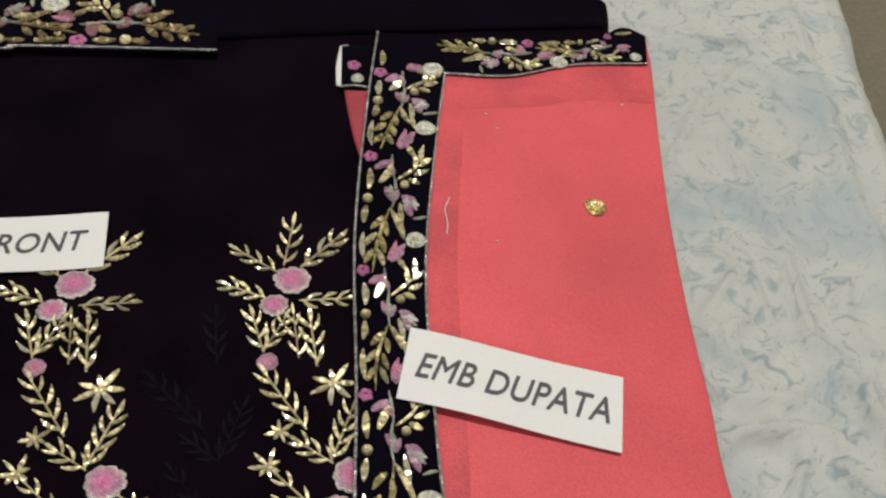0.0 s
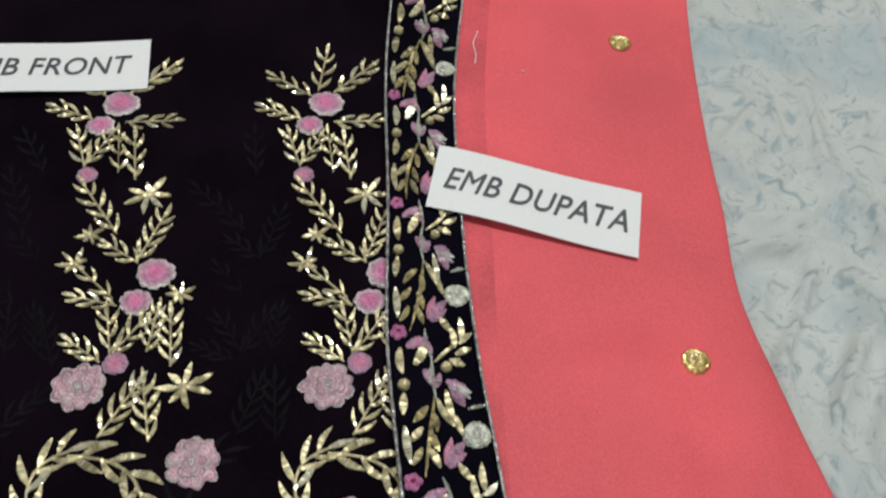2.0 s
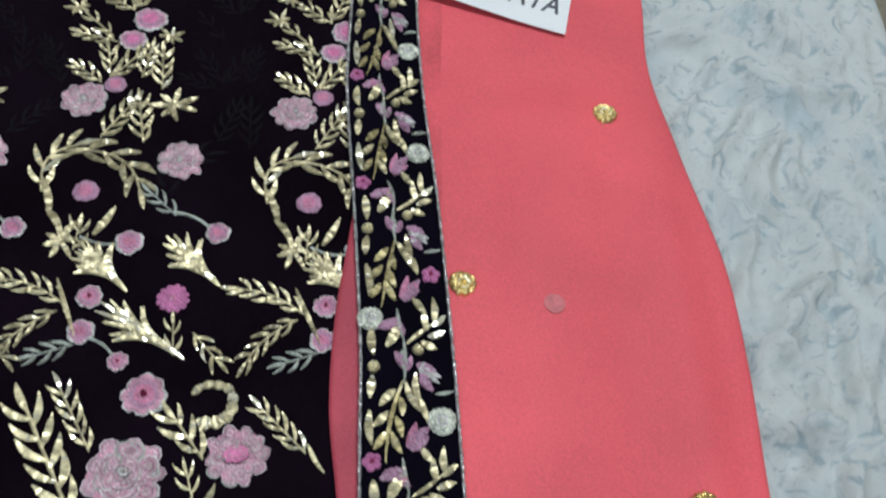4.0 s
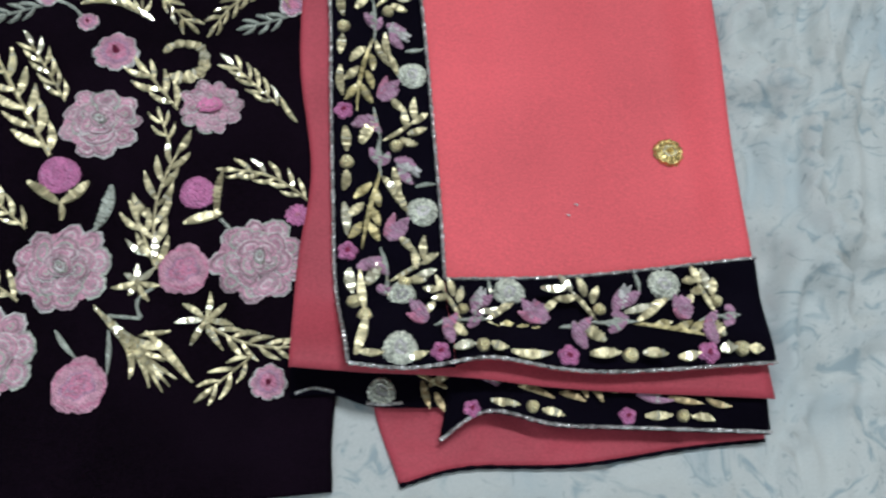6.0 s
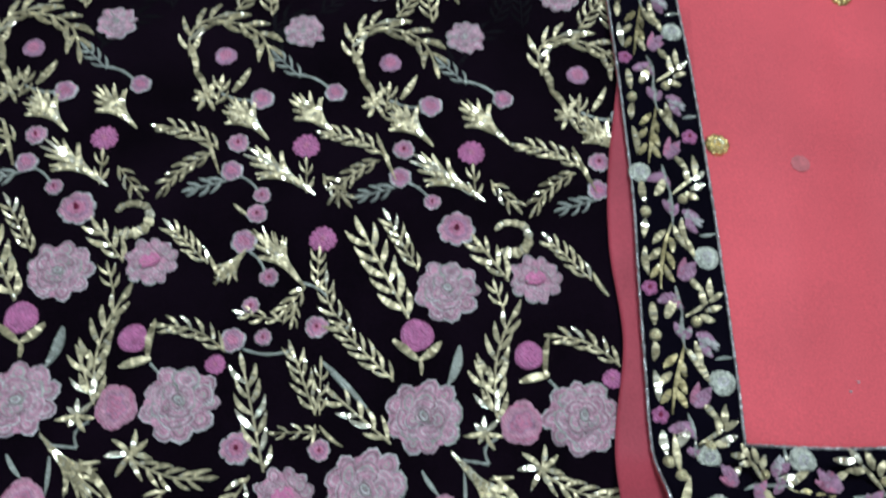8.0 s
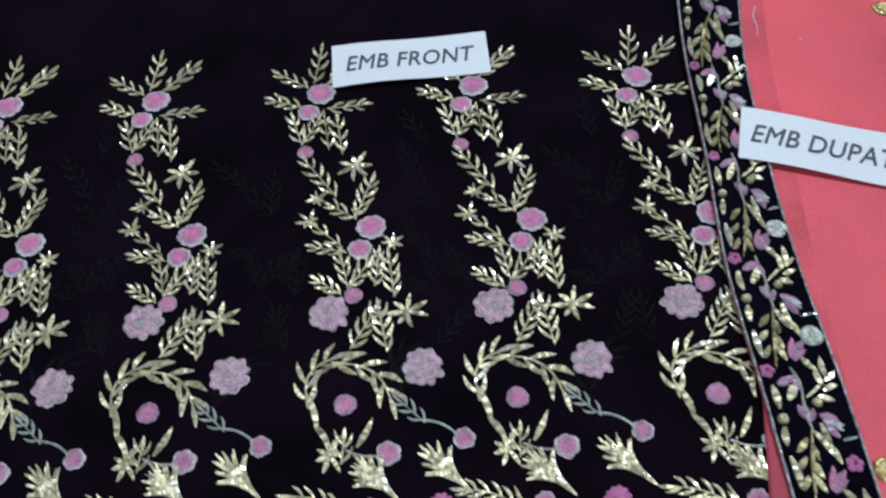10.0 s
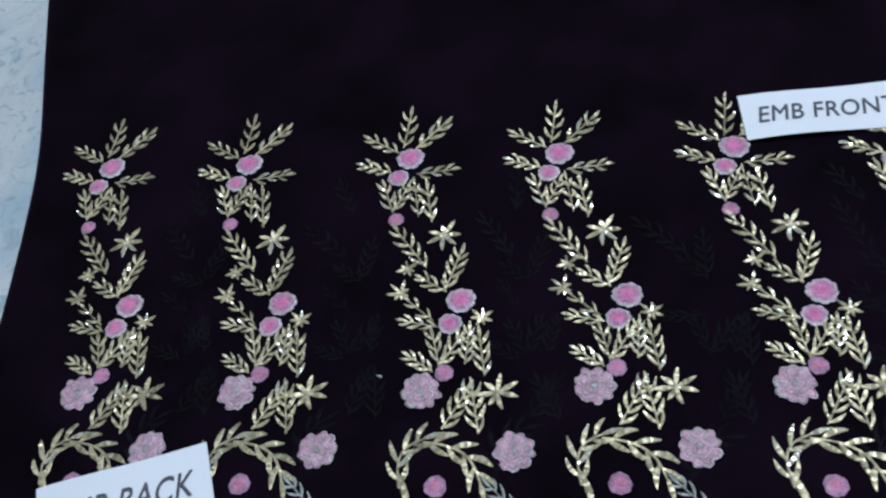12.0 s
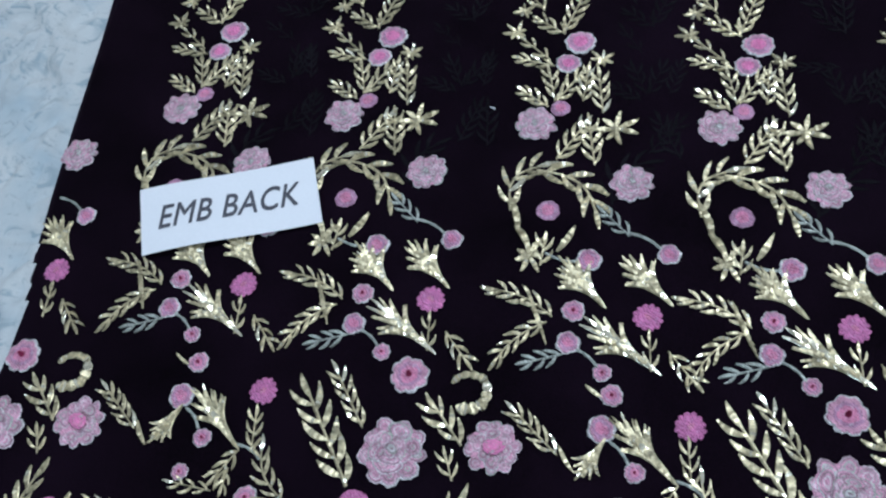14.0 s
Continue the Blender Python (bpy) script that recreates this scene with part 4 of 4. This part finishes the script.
LOW_OUT = [(0.092, -0.1415), (0.1135, -0.1435), (0.1416, -0.1394), (0.1665, -0.1432), (0.1922, -0.1441), (0.2516, -0.1400)]
LOW_IN = [(0.1290, -0.1044), (0.181, -0.1031), (0.2542, -0.0953)]
SECOND = [(0.10, -0.151), (0.1245, -0.1642), (0.1415, -0.1550), (0.1656, -0.1605), (0.1906, -0.1619), (0.2479, -0.1644)]


# the two lower folds wear the coral with shade mixed into its colour
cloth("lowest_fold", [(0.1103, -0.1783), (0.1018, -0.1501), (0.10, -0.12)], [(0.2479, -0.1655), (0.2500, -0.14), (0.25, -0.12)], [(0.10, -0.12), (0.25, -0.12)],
      [(0.1103, -0.1783), (0.1336, -0.1729), (0.175, -0.1729), (0.2189, -0.1676), (0.2479, -0.1655)], 0.0006, 0.0016, THIN_SHADED, 90, 30, 0.0016, 60, dupatta, "", 0.003)
cloth("second_border", [(0.1245, -0.1647), (0.1275, -0.150), (0.13, -0.125)], [(0.2479, -0.1650), (0.2490, -0.150), (0.25, -0.125)], [(0.13, -0.125), (0.25, -0.125)],
      [(0.1245, -0.1647), *[(x, y - 0.0006) for x, y in SECOND[2:]]], 0.0034, 0.0014, BORDER, 50, 16, 0.0003, 30, dupatta, "", 0.002, 0.0, 0.0, heap_low)
cloth("border_tail", [(0.0722, -0.1475), (0.0722, -0.136)], [(0.13, -0.152), (0.13, -0.136)], [(0.0722, -0.136), (0.13, -0.136)], [(0.0722, -0.1470), (0.0877, -0.1468), (0.1018, -0.1512), (0.13, -0.152)], 0.0036, 0.0012, BORDER, 24, 6, 0.0002, 30, dupatta, "", 0.002)
cord("piping", [(0.0738, -0.1461), (0.0807, -0.1443), (0.0877, -0.1458)], 0.0050, 0.0006, CORD, dupatta, "silver cord piping", 24)
cord("piping", [(0.0990, -0.1500), (0.1050, -0.1507), (0.1119, -0.1502)], 0.0050, 0.0006, CORD, dupatta, "silver cord piping", 24)
cord("piping", SECOND[1:], 0.0050, 0.0007, CORD, dupatta, "silver cord piping", 60, 6, heap_low)
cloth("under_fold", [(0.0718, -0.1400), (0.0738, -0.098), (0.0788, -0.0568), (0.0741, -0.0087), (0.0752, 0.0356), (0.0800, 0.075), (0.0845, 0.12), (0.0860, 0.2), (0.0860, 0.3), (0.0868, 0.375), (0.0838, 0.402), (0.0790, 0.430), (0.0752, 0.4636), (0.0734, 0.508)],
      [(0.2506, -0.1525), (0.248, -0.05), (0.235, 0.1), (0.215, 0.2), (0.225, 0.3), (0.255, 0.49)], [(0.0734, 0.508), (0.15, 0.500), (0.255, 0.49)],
      [(0.0718, -0.1400), (0.1000, -0.1425), (0.1344, -0.1445), (0.176, -0.1490), (0.2506, -0.1525)], 0.0054, 0.0010, THIN_SHADED, 70, 160, 0.0007, 55, dupatta, "", 0.003, 0.0, 0.0, lambda x, y: heap(x, y) * 0.72)
cloth("top_fold", OUTER, RIGHT, TOP_OUT, LOW_OUT, 0.0066, 0.0012, CORAL, 130, 300, 0.0, 11, dupatta, "", 0.004, 3.0, 0.0, lambda x, y: heap(x, y) + soft(x, y))
# doubled chiffon, dulled by the dark border that lies under it
INSIDE = [(x + 0.0005, y) for x, y in INNER[4:]]
strip = cloth("doubled_layer", INSIDE, [(x + w, y) for (x, y), w in zip(INSIDE, (0.002, 0.009, 0.014, 0.016, 0.015, 0.013))], [INSIDE[-1], (0.1512, 0.4806)], [INSIDE[0], (0.1237, 0.0968)], 0.00783, 0.0001, DOUBLED, 10, 90, 0.0, 30, dupatta, "", 0.004, 0.0, 0.0, soft)
panel = cloth("doubled_layer", [(0.152, 0.4480), (0.152, 0.4805)], [(0.2665, 0.4560), (0.2720, 0.4940)], [(0.152, 0.4805), (0.1797, 0.4795), (0.2231, 0.4920), (0.2720, 0.4940)], [(0.152, 0.4480), (0.190, 0.4505), (0.2231, 0.4590), (0.2665, 0.4560)], 0.00783, 0.0001, DOUBLED, 40, 14, 0.0, 30, dupatta, "", 0.004, 0.0, 0.0, soft)
for layer in (strip, panel):
    layer.data.polygons.foreach_set("use_smooth", [False] * len(layer.data.polygons))
ZB = 0.0092
cloth("side_border", OUTER, [(0.1290, -0.1425), *INNER, (0.1377, 0.521)], [(0.0970, 0.523), (0.1377, 0.521)], [(0.092, -0.1415), (0.1135, -0.1435), (0.1290, -0.1425)], ZB - 0.001, 0.0010, BORDER, 14, 240, 0.0002, 20, dupatta, "", 0.0015, 0.0, 0.0, heap)
cloth("hem_border", [(0.1293, -0.1425), (0.1293, -0.1044)], [(0.2516, -0.1400), (0.2542, -0.0953)], [(0.1293, -0.1044), *LOW_IN[1:]], [(0.1293, -0.1418), (0.1416, -0.1394), (0.1665, -0.1432), (0.1922, -0.1441), (0.2516, -0.1400)], ZB - 0.001, 0.0010, BORDER, 60, 24, 0.0002, 20, dupatta, "", 0.0015, 0.0, 0.0, heap)
cloth("top_border", [(0.1380, 0.4806), (0.1380, 0.521)], [(0.2740, 0.4954), (0.279, 0.527)], [(0.1380, 0.5195), *TOP_OUT[2:]], [(0.1380, 0.4806), *TOP_IN[1:]], ZB - 0.001, 0.0010, BORDER, 60, 14, 0.0002, 20, dupatta, "", 0.0015)
for path, n in ((OUTER, 240), (INNER, 220), (TOP_IN, 60), (LOW_OUT, 90), (LOW_IN, 60)):
    cord("piping", path, ZB + 0.0004, 0.0007, CORD, dupatta, "silver cord piping", n, 6, heap)


def side(s):
    return line_at(OUTER, s), line_at(INNER, s)


def hem(s):
    return line_at(LOW_OUT, s, 0), line_at([(0.08, -0.1044), *LOW_IN], s, 0)


make_border(dupatta, [0.4277, 0.3388, 0.265, 0.1912, 0.1236, 0.055, -0.0140, -0.0764], side, ZB + 0.0003, "all", flat, False, 0.055)
make_border(dupatta, [-0.0764, -0.1360], side, ZB + 0.0003, "start", heap)
make_border(dupatta, [0.500, 0.4277], side, ZB + 0.0003)
make_border(dupatta, [0.1125, 0.1530, 0.2144], hem, ZB + 0.0003, "all", heap)
make_border(dupatta, [0.2144, 0.2500], hem, ZB + 0.0003, "start", heap)
make_border(dupatta, [0.2660, 0.2130, 0.1500], lambda s: (line_at(TOP_OUT, s, 0), line_at(TOP_IN, s, 0)), ZB + 0.0003)
make_border(dupatta, [0.1205, 0.1772, 0.2330], lambda s: (line_at(SECOND, s, 0), line_at(SECOND, s, 0) + Vector((0, 0.034, 0))), 0.0050, "outer", heap_low)


def boss_at(kind, x, y, z, r, parent):
    ob = new(FLOWER_NAMES[kind], BLOSSOMS[kind][0])
    ob.parent = parent
    ob.matrix_basis = Matrix.LocRotScale((x, y, z), None, (r, r, 0.010))


boss_at("disc", 0.1098, -0.1365, ZB + 0.0003 + heap(0.1098, -0.1365), 0.0062, dupatta)
for (ax, ay), (bx, by), wide in (((0.0945, -0.1385), (0.0985, -0.1240), 0.0042), ((0.0985, -0.1180), (0.0970, -0.1030), 0.0038), ((0.0955, -0.1375), (0.1040, -0.1380), 0.0030)):
    st = Stitch()
    st.blade((0, 0), (bx - ax, by - ay), wide)
    ob = new("leaf", st.mesh("leaf", [GOLD, BRIGHT]))
    ob.parent = dupatta
    ob.location = (ax, ay, ZB + 0.0003 + heap(ax, ay))
boss_at("bead", 0.0984, -0.1210, ZB + 0.0003 + heap(0.0984, -0.1210), 0.0027, dupatta)
boss_at("disc", 0.1045, -0.1460, 0.0049, 0.0052, dupatta)
cord("dark_edge", [(0.1103, -0.1787), (0.1336, -0.1733), (0.175, -0.1734), (0.2189, -0.1681), (0.2479, -0.1660)], 0.0012, 0.0008, BORDER, dupatta, "dark stitched edge", 60)
cloth("under_border", [(0.0729, 0.466), (0.0737, 0.510)], [(0.098, 0.466), (0.100, 0.511)], [(0.0737, 0.510), (0.100, 0.511)], [(0.0729, 0.466), (0.098, 0.466)], 0.0066, 0.0008, BORDER, 10, 14, 0.0002, 30, dupatta, "", 0.0012)
cloth("backing", [(0.0700, 0.472), (0.0698, 0.490), (0.0722, 0.512)], [(0.0745, 0.470), (0.0745, 0.490), (0.0780, 0.514)], [(0.0722, 0.512), (0.0780, 0.514)], [(0.0700, 0.472), (0.0745, 0.470)], 0.0050, 0.0008, PAPER, 6, 10, 0.0004, 60, dupatta, "white backing turned out", 0.001)
boss_at("bloom", 0.081, 0.489, 0.0076, 0.0045, dupatta)
boss_at("disc", 0.083, 0.476, 0.0076, 0.004, dupatta)
cord("piping", [(0.0730, 0.468), (0.082, 0.469), (0.090, 0.467)], 0.0077, 0.0007, CORD, dupatta, "silver cord piping", 20)


# loose gold sequin discs scattered over the dupatta
SEQUIN = blossom_mesh("gold_sequin", 10, 0.10, ((0.3, 0), (0.42, 1), (0.8, 0), (1.2, 0)), [SEQUIN_GOLD, BRIGHT], 0.6, 0.22, 1.0, 200)


def sequin_disc(x, y, z, r):
    ob = new("gold_sequin", SEQUIN)
    ob.parent = dupatta
    ob.matrix_basis = Matrix.LocRotScale((x, y, z), Euler((random.uniform(-0.12, 0.12), random.uniform(-0.12, 0.12), x * 50)), (r, r, 0.012))
    ob["label"] = "round gold beaded sequin"


for x, y in ((0.2127, 0.3649), (0.2100, 0.1560), (0.1315, 0.0521), (0.2250, -0.0485)):
    sequin_disc(x, y, 0.0080 + soft(x, y), 0.0066)
VEILED = material("veiled_sequin", (0.47, 0.115, 0.125), 0.6, 0, 0.8, 500, 300, 0.1)
veil = Stitch()
veil.dome((0, 0), 0.0050, 0)
ob = new("veiled_sequin", veil.mesh("veiled_sequin", [VEILED]))
ob.parent = dupatta
ob.matrix_basis = Matrix.LocRotScale((0.172, 0.042, 0.0082 + soft(0.172, 0.042)), Euler((0, 0, 0)), (1, 1, 0.1))
ob["label"] = "dim sequin that shows through the chiffon"


# ---------- lint and a loose thread ----------
def lint(x, y, z, size, about):
    st = Stitch()
    p = [Vector((math.cos(k * 1.9) * size * k / 5, math.sin(k * 1.3) * size * k / 6, 0)) for k in range(6)]
    st.ribbon(p, [size * 0.22] * 6, 0, 0.0005)
    ob = new("lint_fleck", st.mesh("lint_fleck", [PAPER]))
    ob.location = (x, y, z)
    tagged(ob, about, "lint", "lint on the fabrics")


for x, y in ((-0.3616, 0.1525),):
    lint(x, y, TOP + 0.0003, 0.0020, "tiny pale lint fleck on the dark velvet")
for x, y in ((0.1598, 0.4413), (0.1651, 0.4275), (0.1544, 0.3391), (0.2473, 0.4540), (0.1798, -0.0770), (0.1836, -0.0725)):
    lint(x, y, 0.0084 + soft(x, y), 0.0011, "tiny white lint fleck on the coral chiffon")
tagged(cord("loose_thread", [(0.1318, 0.372), (0.1285, 0.362), (0.1292, 0.353), (0.1281, 0.3446)], 0.0084, 0.00025, PAPER, None, "", 30, 6, soft), "loose white thread lying on the coral chiffon", "thread")

# ---------- the folded sleeve piece ----------
sleeve = new("velvet_sleeve_piece")
tagged(sleeve, "folded dark velvet sleeve piece with an embroidered border", "fabric")
cloth("velvet", [(-0.45, 0.485), (-0.45, 0.62)], [(0.255, 0.543), (0.262, 0.62)], [(-0.45, 0.62), (0.262, 0.62)], [(-0.45, 0.485), (-0.1365, 0.5035), (-0.0079, 0.5175), (0.0753, 0.5271), (0.255, 0.543)], 0.0036, 0.003, BORDER, 80, 16, 0.0004, 14, sleeve)
cloth("border", [(-0.45, 0.484), (-0.45, 0.55)], [(-0.0038, 0.4983), (-0.0088, 0.563)], [(-0.45, 0.55), (-0.1681, 0.5527), (-0.0088, 0.563)], [(-0.45, 0.484), (-0.1535, 0.4938), (-0.1211, 0.4983), (-0.0038, 0.4983)], 0.0068, 0.0016, BORDER, 60, 12, 0.0003, 20, sleeve)
S_LOW, S_TOP = [(-0.45, 0.486), (-0.1535, 0.4958), (-0.1211, 0.5003), (-0.0038, 0.5003)], [(-0.45, 0.548), (-0.1681, 0.5507), (-0.0088, 0.561)]
for path in (S_LOW, S_TOP):
    cord("piping", path, 0.0088, 0.0008, CORD, sleeve, "silver cord piping", 80)
make_border(sleeve, [-0.41, -0.335, -0.26, -0.185, -0.11, -0.035], lambda s: (line_at(S_LOW, s, 0), line_at(S_TOP, s, 0)), 0.0086, "all", flat, True)


# ---------- paper labels ----------
def paper_label(words, corner, x_axis, y_axis, z, slant, about, fill=0.84, cap=0.34, lift=0.0):
    """A slip of paper with printed words. corner: lower left; the axes run along its edges."""
    ex, ey = Vector((*x_axis, 0)), Vector((*y_axis, 0))
    o = Vector((*corner, z))
    slip = new("paper_label")
    tagged(slip, about, "paper label", "paper labels on the fabrics")
    nx, ny = 24, 8
    def h(u, v):
        return 0.0012 * math.sin(u * 3.1 + 0.4) + 0.0008 * math.sin(u * 6.3 + v) + lift * u * u
    verts, faces = [], []
    for dz in (0.0003, 0.0):
        for j in range(ny + 1):
            for i in range(nx + 1):
                u, v = i / nx, j / ny
                wob = 0.004 * math.sin(5 * u + 1)
                verts.append(o + ex * u + ey * (v + wob) + Vector((0, 0, h(u, v) + dz)))
    w, n = nx + 1, (nx + 1) * (ny + 1)
    for j in range(ny):
        for i in range(nx):
            a = j * w + i
            faces += [(a, a + 1, a + w + 1, a + w), (n + a, n + a + w, n + a + w + 1, n + a + 1)]
    for i in range(nx):
        a = ny * w + i
        faces += [(i + 1, i, n + i, n + i + 1), (a, a + 1, n + a + 1, n + a)]
    for j in range(ny):
        a, b = j * w, j * w + w
        faces += [(a, b, n + b, n + a), (b + nx, a + nx, n + a + nx, n + b + nx)]
    mesh_object("paper", verts, faces, [PAPER], slip, "", None, False)
    if not words:
        return
    cu = bpy.data.curves.new("words", "FONT")
    cu.body, cu.shear, cu.space_character, cu.resolution_u = words, slant, 1.05, 4
    tmp = new("words", cu)
    bpy.context.view_layer.update()
    me = bpy.data.meshes.new_from_object(tmp.evaluated_get(bpy.context.evaluated_depsgraph_get()))
    bpy.data.objects.remove(tmp)
    bm = bmesh.new()
    bm.from_mesh(me)
    xs, ys = [v.co.x for v in bm.verts], [v.co.y for v in bm.verts]
    x0, x1, y0, y1 = min(xs), max(xs), min(ys), max(ys)
    for v in bm.verts:
        u = 0.5 + ((v.co.x - x0) / (x1 - x0) - 0.5) * fill
        t = 0.5 + ((v.co.y - y0) / (y1 - y0) - 0.5) * cap
        v.co = o + ex * u + ey * (t + 0.004 * math.sin(5 * u + 1)) + Vector((0, 0, h(u, t) + 0.00045))
    stroke = list(bm.verts) + list(bm.edges) + list(bm.faces)
    for k, (du, dv) in enumerate(((0.004, 0.0), (0.002, 0.008), (0.002, -0.008))):
        more = bmesh.ops.duplicate(bm, geom=stroke)["geom"]
        for v in more:
            if isinstance(v, bmesh.types.BMVert):
                v.co += ex * du + ey * dv + Vector((0, 0, 0.00004 * (k + 1)))
    bm.to_mesh(me)
    bm.free()
    me.materials.clear()
    me.materials.append(INK)
    ob = new("lettering", me)
    ob.parent = slip
    ob["label"] = "bold dark printed capitals"


paper_label("EMB FRONT", (-0.1477, 0.3157), (0.1026, 0.0095), (-0.0030, 0.0373), 0.0052, 0.2, "white paper slip with bold capitals on the velvet shirt", 0.82, 0.35)
paper_label("EMB BACK", (-0.5314, 0.0400), (0.0921, 0.0302), (-0.0152, 0.0397), 0.0056, 0.30, "white paper slip with slanted capitals on the velvet shirt", 0.80, 0.34)
paper_label("EMB DUPATA", (0.0964, 0.2413), (0.0984, -0.0299), (0.0087, 0.0390), 0.0104, 0.3, "white paper slip with bold capitals across the dupatta border", 0.88, 0.34)
paper_label("", (0.0515, 0.5704), (0.100, 0.026), (-0.008, 0.037), 0.0080, 0.0, "white paper slip lying on the folded velvet sleeve piece")
